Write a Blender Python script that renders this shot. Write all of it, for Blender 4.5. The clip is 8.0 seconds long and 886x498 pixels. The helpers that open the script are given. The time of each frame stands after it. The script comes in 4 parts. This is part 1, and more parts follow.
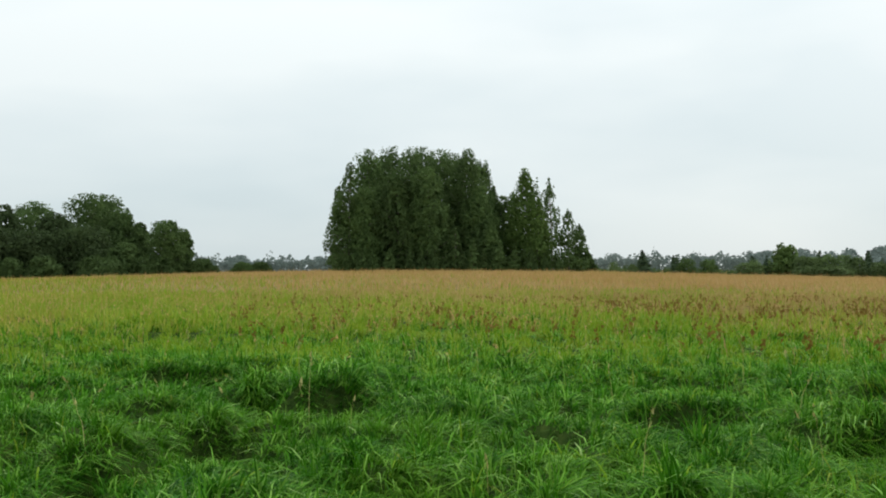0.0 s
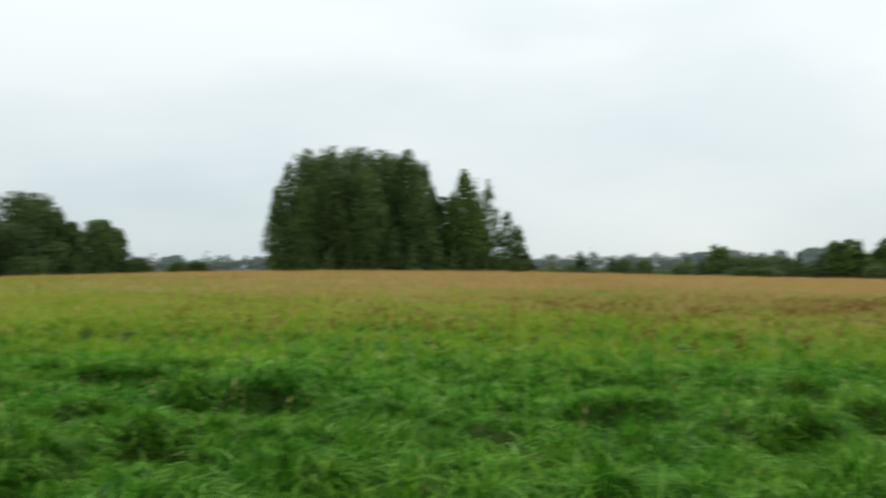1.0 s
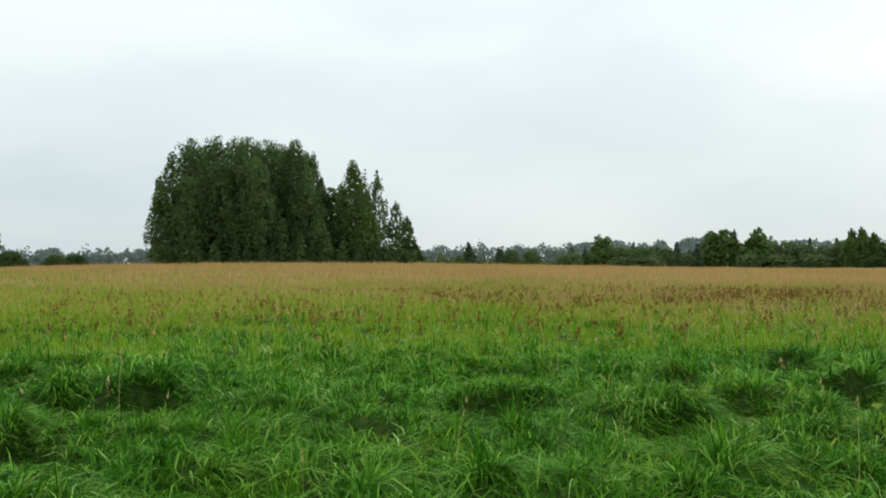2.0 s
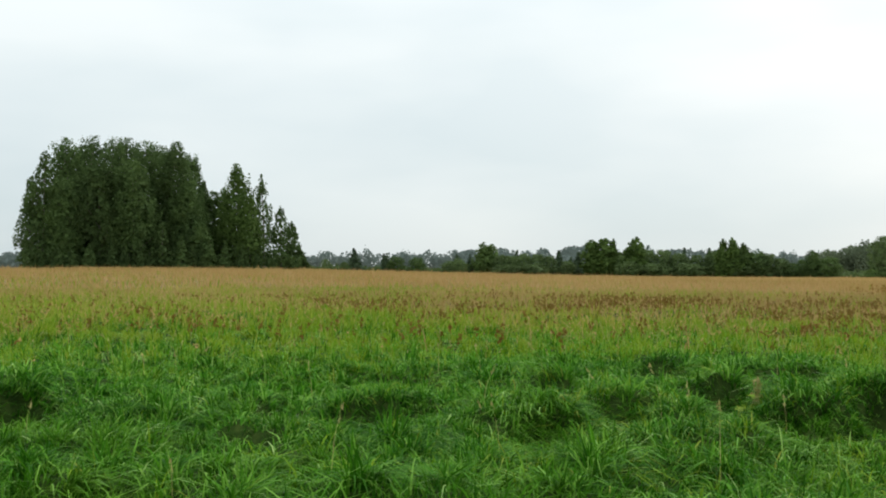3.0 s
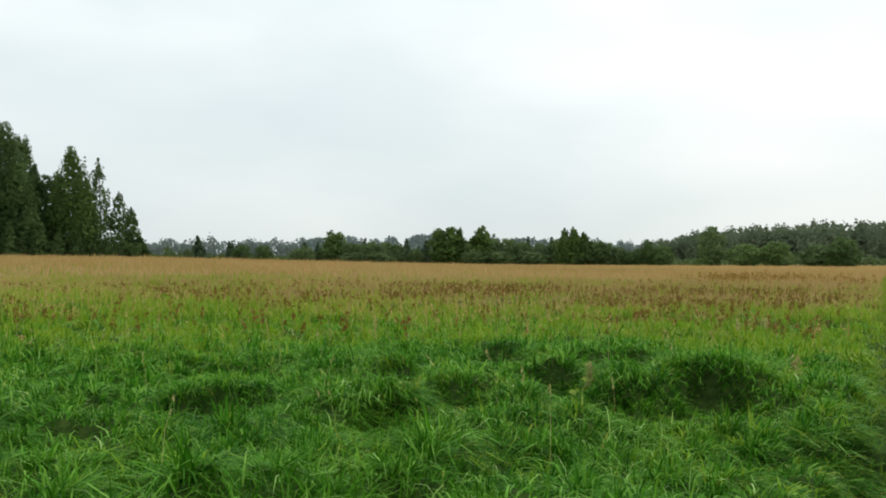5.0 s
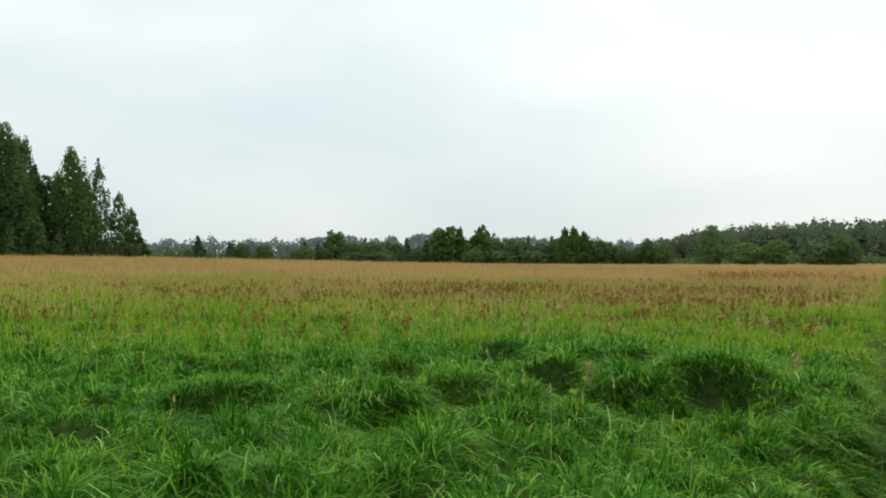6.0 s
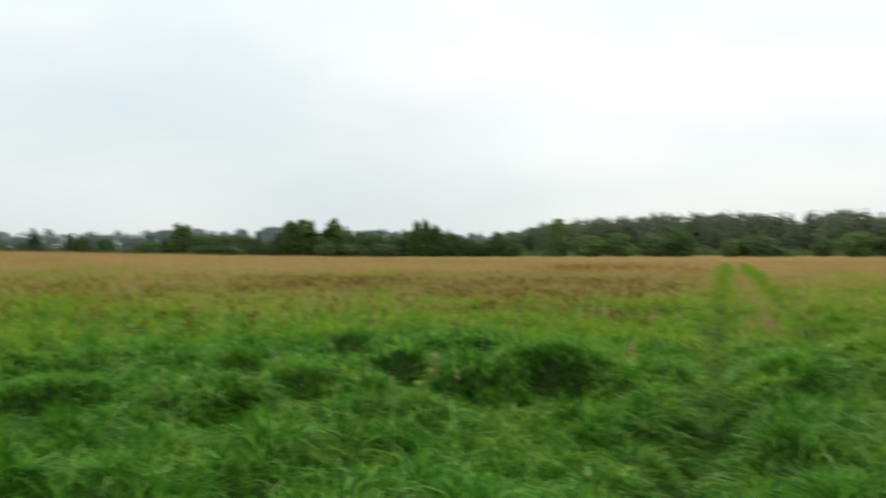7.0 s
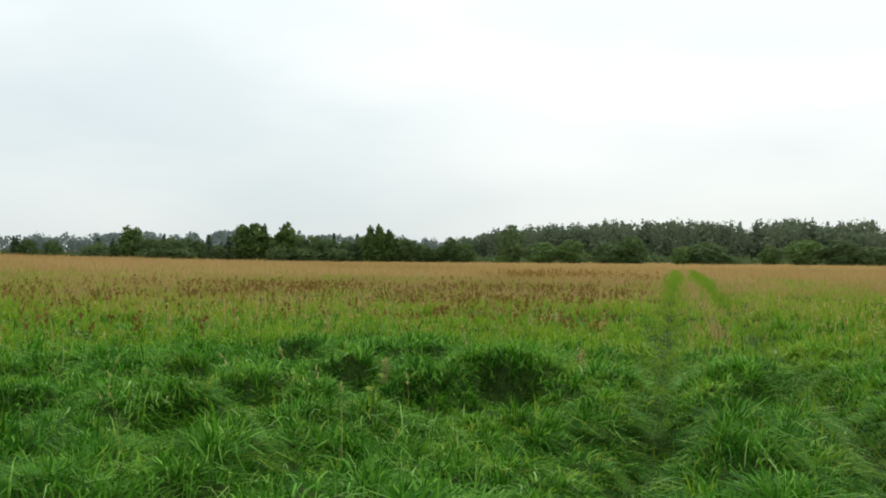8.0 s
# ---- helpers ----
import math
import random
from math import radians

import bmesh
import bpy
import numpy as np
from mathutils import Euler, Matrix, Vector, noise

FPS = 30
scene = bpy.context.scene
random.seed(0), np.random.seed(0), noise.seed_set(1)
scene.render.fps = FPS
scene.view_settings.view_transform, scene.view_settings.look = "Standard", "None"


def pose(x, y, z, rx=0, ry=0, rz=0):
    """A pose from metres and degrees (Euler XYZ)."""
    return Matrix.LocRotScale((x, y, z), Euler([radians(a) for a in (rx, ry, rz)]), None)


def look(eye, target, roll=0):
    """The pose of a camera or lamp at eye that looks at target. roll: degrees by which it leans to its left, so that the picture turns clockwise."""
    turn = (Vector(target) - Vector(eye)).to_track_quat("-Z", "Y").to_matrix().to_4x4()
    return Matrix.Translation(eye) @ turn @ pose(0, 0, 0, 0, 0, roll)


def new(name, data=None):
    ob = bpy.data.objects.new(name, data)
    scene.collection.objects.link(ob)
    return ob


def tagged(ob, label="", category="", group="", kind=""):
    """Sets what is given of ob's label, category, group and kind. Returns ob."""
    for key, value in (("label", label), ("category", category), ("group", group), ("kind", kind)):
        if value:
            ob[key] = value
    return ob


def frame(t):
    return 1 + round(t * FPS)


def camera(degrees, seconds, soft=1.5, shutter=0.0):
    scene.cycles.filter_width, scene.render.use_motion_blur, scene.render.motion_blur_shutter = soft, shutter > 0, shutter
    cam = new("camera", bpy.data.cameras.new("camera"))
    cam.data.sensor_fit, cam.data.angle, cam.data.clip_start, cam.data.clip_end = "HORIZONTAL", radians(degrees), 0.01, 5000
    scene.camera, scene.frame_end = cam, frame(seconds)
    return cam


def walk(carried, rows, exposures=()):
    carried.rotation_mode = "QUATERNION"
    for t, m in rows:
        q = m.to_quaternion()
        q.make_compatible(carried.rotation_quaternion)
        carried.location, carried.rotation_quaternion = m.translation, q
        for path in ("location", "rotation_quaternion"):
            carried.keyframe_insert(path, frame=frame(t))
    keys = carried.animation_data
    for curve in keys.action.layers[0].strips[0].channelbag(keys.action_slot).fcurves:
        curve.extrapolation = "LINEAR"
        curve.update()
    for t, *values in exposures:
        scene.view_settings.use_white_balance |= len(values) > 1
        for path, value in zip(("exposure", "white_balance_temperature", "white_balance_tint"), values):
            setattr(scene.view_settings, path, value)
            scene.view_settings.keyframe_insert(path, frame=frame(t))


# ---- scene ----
# the camera is held at arm's length and turned about the body
EYE_HEIGHT, ARM = 1.6, 0.38
cam = camera(49.26, 8.0, soft=1.9, shutter=0.5)
PATH = [  # seconds, turn to the right, tilt up, lean (degrees)
    (0.00, 0.00, 1.24, 0.10),
    (0.50, 0.28, 1.32, 0.18),
    (0.80, 0.37, 1.21, 0.09),
    (0.90, 1.39, 1.18, 0.06),
    (1.00, 3.58, 1.26, 0.03),
    (1.10, 5.95, 1.29, 0.11),
    (1.20, 8.22, 1.15, 0.18),
    (1.30, 9.55, 1.05, 0.20),
    (1.45, 10.05, 0.95, 0.22),
    (2.30, 10.14, 0.68, 0.45),
    (2.50, 10.22, 0.78, 0.50),
    (2.60, 10.85, 0.89, 0.39),
    (2.70, 12.35, 1.02, 0.28),
    (2.80, 14.20, 1.08, 0.17),
    (2.90, 15.71, 1.09, 0.06),
    (3.00, 16.90, 1.09, -0.05),
    (3.50, 17.05, 1.08, 0.11),
    (4.00, 16.86, 0.88, 0.01),
    (4.40, 17.27, 0.76, -0.28),
    (4.50, 18.58, 0.81, -0.36),
    (4.60, 21.53, 0.67, -0.29),
    (4.70, 24.12, 0.59, -0.22),
    (4.80, 25.40, 0.50, -0.20),
    (4.95, 25.85, 0.42, -0.15),
    (5.80, 25.88, 0.18, -0.04),
    (6.00, 25.86, 0.36, -0.00),
    (6.50, 26.09, 0.22, -0.18),
    (6.60, 26.31, 0.12, -0.12),
    (6.70, 27.52, 0.17, -0.06),
    (6.80, 29.35, 0.34, 0.01),
    (6.90, 31.99, 0.14, 0.07),
    (7.00, 34.59, -0.06, 0.13),
    (7.10, 36.36, -0.38, 0.06),
    (7.20, 37.31, -0.20, -0.02),
    (7.30, 37.76, 0.11, -0.09),
    (7.50, 37.52, 0.55, -0.24),
    (8.00, 37.34, 0.26, -0.33),
]


def held(turn, tilt, lean):
    a = radians(turn)
    return pose(ARM * math.sin(a), ARM * math.cos(a), EYE_HEIGHT, 90 + tilt, lean, -turn)


walk(cam, [(t, held(a, b, c)) for t, a, b, c in PATH])

# ---- world and light: a bright overcast sky ----
SUN_TURN, SUN_HEIGHT = radians(70), radians(52)
world = bpy.data.worlds.new("overcast_sky")
scene.world = world
world.use_nodes = True
wn, wl = world.node_tree.nodes, world.node_tree.links
wn.clear()


def wnode(kind, **values):
    n = wn.new(kind)
    for key, value in values.items():
        n.inputs[key].default_value = value
    return n


w_out = wnode("ShaderNodeOutputWorld")
w_bg = wnode("ShaderNodeBackground", Strength=1.0)
w_sky = wn.new("ShaderNodeTexSky")
w_sky.sky_type, w_sky.sun_disc = "NISHITA", False
w_sky.sun_elevation, w_sky.sun_rotation = SUN_HEIGHT, SUN_TURN
w_clear = wn.new("ShaderNodeVectorMath")
w_clear.operation = "SCALE"
w_clear.inputs["Scale"].default_value = 0.1
w_co = wn.new("ShaderNodeTexCoord")
w_sep = wn.new("ShaderNodeSeparateXYZ")
w_rise = wn.new("ShaderNodeValToRGB")  # cloud light from the horizon up
ramp = w_rise.color_ramp
ramp.elements[0].position, ramp.elements[0].color = 0.0, (0.73, 0.795, 0.81, 1)
ramp.elements[1].position, ramp.elements[1].color = 1.0, (1.8, 1.83, 1.86, 1)
mid = ramp.elements.new(0.22)
mid.color = (0.985, 1.035, 1.03, 1)
# cloud banks
w_map = wn.new("ShaderNodeMapping")
w_map.inputs["Scale"].default_value = (1.3, 1.3, 4.2)
w_map.inputs["Location"].default_value = (0.4, 0.2, 0.1)
w_noise = wnode("ShaderNodeTexNoise", Scale=1.6, Detail=4.0, Roughness=0.45)
w_bank = wn.new("ShaderNodeValToRGB")
w_bank.color_ramp.elements[0].position, w_bank.color_ramp.elements[0].color = 0.36, (0.86, 0.905, 0.925, 1)
w_bank.color_ramp.elements[1].position, w_bank.color_ramp.elements[1].color = 0.60, (1.04, 1.04, 1.035, 1)
w_mul = wn.new("ShaderNodeMix")
w_mul.data_type, w_mul.blend_type = "RGBA", "MULTIPLY"
w_mul.inputs["Factor"].default_value = 1.0
# the veiled sun brightens its side of the sky
w_dot = wn.new("ShaderNodeVectorMath")
w_dot.operation = "DOT_PRODUCT"
w_dot.inputs[1].default_value = (math.sin(SUN_TURN), math.cos(SUN_TURN), 0.0)
w_side = wn.new("ShaderNodeMapRange")
w_side.inputs["From Min"].default_value, w_side.inputs["From Max"].default_value = 0.45, 1.0
w_warm = wn.new("ShaderNodeValToRGB")
w_warm.color_ramp.elements[0].color, w_warm.color_ramp.elements[1].color = (0.96, 0.975, 0.98, 1), (1.22, 1.16, 1.12, 1)
w_veil = wn.new("ShaderNodeMix")
w_veil.data_type, w_veil.blend_type = "RGBA", "MULTIPLY"
w_veil.inputs["Factor"].default_value = 1.0
w_mix = wn.new("ShaderNodeMix")
w_mix.data_type = "RGBA"
w_mix.inputs["Factor"].default_value = 0.9
wl.new(w_co.outputs["Generated"], w_sep.inputs[0])
wl.new(w_sep.outputs["Z"], w_rise.inputs["Fac"])
wl.new(w_co.outputs["Generated"], w_map.inputs["Vector"])
wl.new(w_map.outputs["Vector"], w_noise.inputs["Vector"])
wl.new(w_noise.outputs["Fac"], w_bank.inputs["Fac"])
wl.new(w_rise.outputs["Color"], w_mul.inputs["A"])
wl.new(w_bank.outputs["Color"], w_mul.inputs["B"])
wl.new(w_sky.outputs["Color"], w_clear.inputs[0])
wl.new(w_clear.outputs["Vector"], w_mix.inputs["A"])
wl.new(w_co.outputs["Generated"], w_dot.inputs[0])
wl.new(w_dot.outputs["Value"], w_side.inputs["Value"])
wl.new(w_side.outputs["Result"], w_warm.inputs["Fac"])
wl.new(w_mul.outputs["Result"], w_veil.inputs["A"])
wl.new(w_warm.outputs["Color"], w_veil.inputs["B"])
wl.new(w_veil.outputs["Result"], w_mix.inputs["B"])
wl.new(w_mix.outputs["Result"], w_bg.inputs["Color"])
wl.new(w_bg.outputs["Background"], w_out.inputs["Surface"])

sun = new("sun", bpy.data.lights.new("sun", "SUN"))
sun.data.energy, sun.data.angle, sun.data.color = 1.0, radians(25), (1.0, 0.97, 0.92)
sun.matrix_world = look((0, 0, 60), (-math.sin(SUN_TURN) * math.cos(SUN_HEIGHT), -math.cos(SUN_TURN) * math.cos(SUN_HEIGHT), 60 - math.sin(SUN_HEIGHT)))

# ---- materials ----
def material(name):
    m = bpy.data.materials.new(name)
    m.use_nodes = True
    m.node_tree.nodes.clear()
    return m, m.node_tree.nodes, m.node_tree.links


def ramp_node(nodes, stops):
    r = nodes.new("ShaderNodeValToRGB")
    els = r.color_ramp.elements
    els[0].position, els[0].color = stops[0][0], (*stops[0][1], 1)
    els[1].position, els[1].color = stops[-1][0], (*stops[-1][1], 1)
    for p, c in stops[1:-1]:
        els.new(p).color = (*c, 1)
    return r


def noise_node(nodes, links, scale, detail=3.0, rough=0.55):
    g = nodes.new("ShaderNodeNewGeometry")
    n = nodes.new("ShaderNodeTexNoise")
    n.inputs["Scale"].default_value, n.inputs["Detail"].default_value, n.inputs["Roughness"].default_value = scale, detail, rough
    links.new(g.outputs["Position"], n.inputs["Vector"])
    return n


def plant(name, patch, single, patch_scale, amount=0.5, thin=0.35, gloss=0.45, shine=0.35, glow=0.0):
    """Leaves or blades: patches of colour over the ground, each blade a little different, and light that passes through."""
    m, n, l = material(name)
    big = noise_node(n, l, patch_scale)
    wide = ramp_node(n, patch)
    l.new(big.outputs["Fac"], wide.inputs["Fac"])
    g = n.new("ShaderNodeNewGeometry")
    each = ramp_node(n, single)
    l.new(g.outputs["Random Per Island"], each.inputs["Fac"])
    mix = n.new("ShaderNodeMix")
    mix.data_type = "RGBA"
    mix.inputs["Factor"].default_value = amount
    l.new(wide.outputs["Color"], mix.inputs["A"])
    l.new(each.outputs["Color"], mix.inputs["B"])
    info = n.new("ShaderNodeObjectInfo")
    tone = n.new("ShaderNodeMapRange")
    tone.inputs["To Min"].default_value, tone.inputs["To Max"].default_value = 0.82, 1.18
    l.new(info.outputs["Random"], tone.inputs["Value"])
    hsv = n.new("ShaderNodeHueSaturation")
    l.new(tone.outputs["Result"], hsv.inputs["Value"])
    l.new(mix.outputs["Result"], hsv.inputs["Color"])
    b = n.new("ShaderNodeBsdfPrincipled")
    b.inputs["Roughness"].default_value, b.inputs["Specular IOR Level"].default_value = gloss, shine
    l.new(hsv.outputs["Color"], b.inputs["Base Color"])
    # only the horizon woods give off light, in place of haze
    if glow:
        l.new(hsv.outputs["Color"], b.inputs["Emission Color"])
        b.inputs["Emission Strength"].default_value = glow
    t = n.new("ShaderNodeBsdfTranslucent")
    l.new(hsv.outputs["Color"], t.inputs["Color"])
    s = n.new("ShaderNodeMixShader")
    s.inputs["Fac"].default_value = thin
    l.new(b.outputs["BSDF"], s.inputs[1])
    l.new(t.outputs["BSDF"], s.inputs[2])
    o = n.new("ShaderNodeOutputMaterial")
    l.new(s.outputs["Shader"], o.inputs["Surface"])
    return m


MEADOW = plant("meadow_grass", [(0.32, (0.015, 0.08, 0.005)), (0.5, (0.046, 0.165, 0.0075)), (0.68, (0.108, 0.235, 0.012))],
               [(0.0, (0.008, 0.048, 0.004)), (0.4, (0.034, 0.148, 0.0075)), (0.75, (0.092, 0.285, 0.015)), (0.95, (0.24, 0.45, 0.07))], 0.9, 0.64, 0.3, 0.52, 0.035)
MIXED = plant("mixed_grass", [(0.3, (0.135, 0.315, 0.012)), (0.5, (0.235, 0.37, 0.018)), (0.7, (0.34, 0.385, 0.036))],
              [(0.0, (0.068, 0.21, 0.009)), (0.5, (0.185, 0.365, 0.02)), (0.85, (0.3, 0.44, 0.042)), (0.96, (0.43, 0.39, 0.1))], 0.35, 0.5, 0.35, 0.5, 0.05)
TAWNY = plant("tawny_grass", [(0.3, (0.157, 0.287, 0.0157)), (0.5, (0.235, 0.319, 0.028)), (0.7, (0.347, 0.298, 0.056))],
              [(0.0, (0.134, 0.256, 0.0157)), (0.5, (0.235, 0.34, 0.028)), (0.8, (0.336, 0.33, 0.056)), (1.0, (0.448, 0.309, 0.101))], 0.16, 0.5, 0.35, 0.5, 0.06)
# scattered blades whose pale colour paints the sky's glints on bent grass
SHEEN = plant("sheen_painted_blades", [(0.3, (0.1, 0.3, 0.02)), (0.7, (0.19, 0.38, 0.035))],
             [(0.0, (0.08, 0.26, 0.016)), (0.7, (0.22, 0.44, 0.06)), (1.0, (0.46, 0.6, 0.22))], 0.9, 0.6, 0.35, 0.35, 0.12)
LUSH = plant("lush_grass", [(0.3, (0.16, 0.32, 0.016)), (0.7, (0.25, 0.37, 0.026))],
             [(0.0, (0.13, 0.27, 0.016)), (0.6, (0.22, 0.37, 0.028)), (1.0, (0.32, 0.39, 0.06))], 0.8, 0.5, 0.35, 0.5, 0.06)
# old lodged grass, darkened to paint the shade in gaps and hollows
SHADE_MAT = plant("shade_dark_mat", [(0.3, (0.012, 0.022, 0.005)), (0.5, (0.022, 0.044, 0.008)), (0.7, (0.045, 0.07, 0.014))],
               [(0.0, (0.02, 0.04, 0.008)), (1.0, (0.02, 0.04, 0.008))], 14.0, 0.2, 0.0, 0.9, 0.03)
DRY = plant("dry_seed_grass", [(0.32, (0.318, 0.223, 0.0689)), (0.45, (0.445, 0.286, 0.106)), (0.55, (0.488, 0.318, 0.138)), (0.68, (0.382, 0.318, 0.0848))],
            [(0.0, (0.318, 0.233, 0.0689)), (0.7, (0.488, 0.329, 0.138)), (1.0, (0.53, 0.403, 0.201))], 0.05, 0.5, 0.35, 0.7, 0.06)
DOCK = plant("dock_seed", [(0.3, (0.18, 0.105, 0.025)), (0.7, (0.24, 0.15, 0.035))],
             [(0.0, (0.14, 0.078, 0.02)), (1.0, (0.3, 0.2, 0.05))], 0.6, 0.5, 0.3, 0.8, 0.05)
STRAW = plant("pale_straw", [(0.3, (0.3, 0.28, 0.09)), (0.7, (0.36, 0.33, 0.11))],
              [(0.0, (0.25, 0.23, 0.07)), (1.0, (0.42, 0.38, 0.16))], 0.9, 0.6, 0.3, 0.6, 0.2)
PETAL = plant("white_petals", [(0.3, (0.75, 0.76, 0.72)), (0.7, (0.8, 0.8, 0.76))], [(0.0, (0.7, 0.7, 0.66)), (1.0, (0.82, 0.82, 0.8))], 5.0, 0.5)
ASPEN = plant("aspen_leaves", [(0.3, (0.06, 0.1, 0.034)), (0.7, (0.11, 0.175, 0.05))],
              [(0.0, (0.05, 0.09, 0.032)), (0.7, (0.09, 0.148, 0.048)), (1.0, (0.12, 0.185, 0.066))], 0.3, 0.4, 0.42, 0.7, 0.08)
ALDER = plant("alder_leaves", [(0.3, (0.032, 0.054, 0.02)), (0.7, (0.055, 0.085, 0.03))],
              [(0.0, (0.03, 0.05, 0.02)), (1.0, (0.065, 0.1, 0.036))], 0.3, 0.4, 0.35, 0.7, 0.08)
POPLAR = plant("poplar_leaves", [(0.3, (0.07, 0.122, 0.03)), (0.7, (0.125, 0.2, 0.046))],
               [(0.0, (0.06, 0.108, 0.03)), (0.7, (0.105, 0.175, 0.045)), (1.0, (0.14, 0.215, 0.064))], 0.3, 0.4, 0.42, 0.7, 0.08)
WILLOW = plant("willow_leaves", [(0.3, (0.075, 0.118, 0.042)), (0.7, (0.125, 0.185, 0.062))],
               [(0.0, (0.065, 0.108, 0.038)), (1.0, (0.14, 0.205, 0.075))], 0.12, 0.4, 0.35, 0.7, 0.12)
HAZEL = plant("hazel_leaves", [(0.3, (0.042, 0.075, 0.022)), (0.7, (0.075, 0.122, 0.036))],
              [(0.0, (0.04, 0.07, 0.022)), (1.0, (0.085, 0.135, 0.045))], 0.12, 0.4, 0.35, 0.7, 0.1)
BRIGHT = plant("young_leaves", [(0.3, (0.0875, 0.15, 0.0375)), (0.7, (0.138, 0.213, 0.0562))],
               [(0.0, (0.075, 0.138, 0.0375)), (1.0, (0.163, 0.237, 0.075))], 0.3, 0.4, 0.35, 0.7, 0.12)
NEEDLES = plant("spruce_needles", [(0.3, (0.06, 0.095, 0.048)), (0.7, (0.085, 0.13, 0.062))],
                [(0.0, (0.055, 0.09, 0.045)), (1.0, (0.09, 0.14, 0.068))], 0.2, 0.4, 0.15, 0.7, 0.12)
# greyer and paler than nearer leaves: distance haze mixed into the base colour
HAZY_WOODS = plant("hazy_forest_leaves", [(0.3, (0.095, 0.122, 0.074)), (0.7, (0.125, 0.16, 0.09))],
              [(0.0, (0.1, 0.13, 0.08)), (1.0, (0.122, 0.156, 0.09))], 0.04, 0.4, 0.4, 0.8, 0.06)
# horizon haze is painted in: a greyed bluish base that also glows faintly
HAZED_HORIZON = plant("haze_painted_woods", [(0.3, (0.12, 0.16, 0.145)), (0.7, (0.15, 0.19, 0.17))],
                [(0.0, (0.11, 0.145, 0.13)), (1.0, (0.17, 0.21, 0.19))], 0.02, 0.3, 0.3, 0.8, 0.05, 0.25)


def bark_material():
    m, n, l = material("grey_bark")
    tex = noise_node(n, l, 3.0, 5.0, 0.65)
    c = ramp_node(n, [(0.3, (0.07, 0.06, 0.05)), (0.55, (0.17, 0.155, 0.13)), (0.75, (0.28, 0.27, 0.23))])
    l.new(tex.outputs["Fac"], c.inputs["Fac"])
    b = n.new("ShaderNodeBsdfPrincipled")
    b.inputs["Roughness"].default_value = 0.9
    l.new(c.outputs["Color"], b.inputs["Base Color"])
    bump = n.new("ShaderNodeBump")
    bump.inputs["Strength"].default_value = 0.4
    l.new(tex.outputs["Fac"], bump.inputs["Height"])
    l.new(bump.outputs["Normal"], b.inputs["Normal"])
    o = n.new("ShaderNodeOutputMaterial")
    l.new(b.outputs["BSDF"], o.inputs["Surface"])
    return m


BARK = bark_material()


def ground_material():
    """Thatch and earth: green under the near meadow, straw-coloured under the dry field beyond it."""
    m, n, l = material("meadow_soil")
    fine = noise_node(n, l, 9.0, 6.0, 0.7)
    near = ramp_node(n, [(0.3, (0.016, 0.03, 0.008)), (0.5, (0.03, 0.06, 0.012)), (0.7, (0.055, 0.1, 0.02))])
    l.new(fine.outputs["Fac"], near.inputs["Fac"])
    far = ramp_node(n, [(0.3, (0.13, 0.1, 0.035)), (0.7, (0.27, 0.19, 0.07))])
    l.new(fine.outputs["Fac"], far.inputs["Fac"])
    g = n.new("ShaderNodeNewGeometry")
    length = n.new("ShaderNodeVectorMath")
    length.operation = "LENGTH"
    l.new(g.outputs["Position"], length.inputs[0])
    patch = noise_node(n, l, 0.05, 3.0)
    add = n.new("ShaderNodeMath")
    add.operation = "MULTIPLY_ADD"
    add.inputs[1].default_value = 50.0
    l.new(patch.outputs["Fac"], add.inputs[0])
    l.new(length.outputs["Value"], add.inputs[2])
    step = n.new("ShaderNodeMapRange")
    step.inputs["From Min"].default_value, step.inputs["From Max"].default_value = 55.0, 85.0
    l.new(add.outputs["Value"], step.inputs["Value"])
    mix = n.new("ShaderNodeMix")
    mix.data_type = "RGBA"
    l.new(step.outputs["Result"], mix.inputs["Factor"])
    l.new(near.outputs["Color"], mix.inputs["A"])
    l.new(far.outputs["Color"], mix.inputs["B"])
    b = n.new("ShaderNodeBsdfPrincipled")
    b.inputs["Roughness"].default_value, b.inputs["Specular IOR Level"].default_value = 0.95, 0.1
    l.new(mix.outputs["Result"], b.inputs["Base Color"])
    bump = n.new("ShaderNodeBump")
    bump.inputs["Strength"].default_value, bump.inputs["Distance"].default_value = 0.6, 0.05
    l.new(fine.outputs["Fac"], bump.inputs["Height"])
    l.new(bump.outputs["Normal"], b.inputs["Normal"])
    o = n.new("ShaderNodeOutputMaterial")
    l.new(b.outputs["BSDF"], o.inputs["Surface"])
    return m


SOIL = ground_material()

# ---- the lie of the land ----
def lattice(ix, iy, seed):
    h = (ix.astype(np.int64) * 374761393 + iy.astype(np.int64) * 668265263 + seed * 974711) & 0x7FFFFFFF
    h = ((h ^ (h >> 13)) * 1274126177) & 0x7FFFFFFF
    return ((h ^ (h >> 16)) & 0xFFFF) / 65535.0


def rough(x, y, size, seed):
    """Smooth value noise from 0 to 1 with bumps of about that size in metres."""
    u, v = np.asarray(x, float) / size + 1000, np.asarray(y, float) / size + 1000
    iu, iv = np.floor(u), np.floor(v)
    fu, fv = u - iu, v - iv
    fu, fv = fu * fu * (3 - 2 * fu), fv * fv * (3 - 2 * fv)
    a = lattice(iu, iv, seed) * (1 - fu) + lattice(iu + 1, iv, seed) * fu
    b = lattice(iu, iv + 1, seed) * (1 - fu) + lattice(iu + 1, iv + 1, seed) * fu
    return a * (1 - fv) + b * fv


def smooth(a, b, v):
    s = np.clip((v - a) / (b - a), 0, 1)
    return s * s * (3 - 2 * s)


# the wheel track runs off along this line; the ruts lie either side of its middle
TRACK_TURN = radians(51.0)
TRACK_AT = (5.25, 3.75)


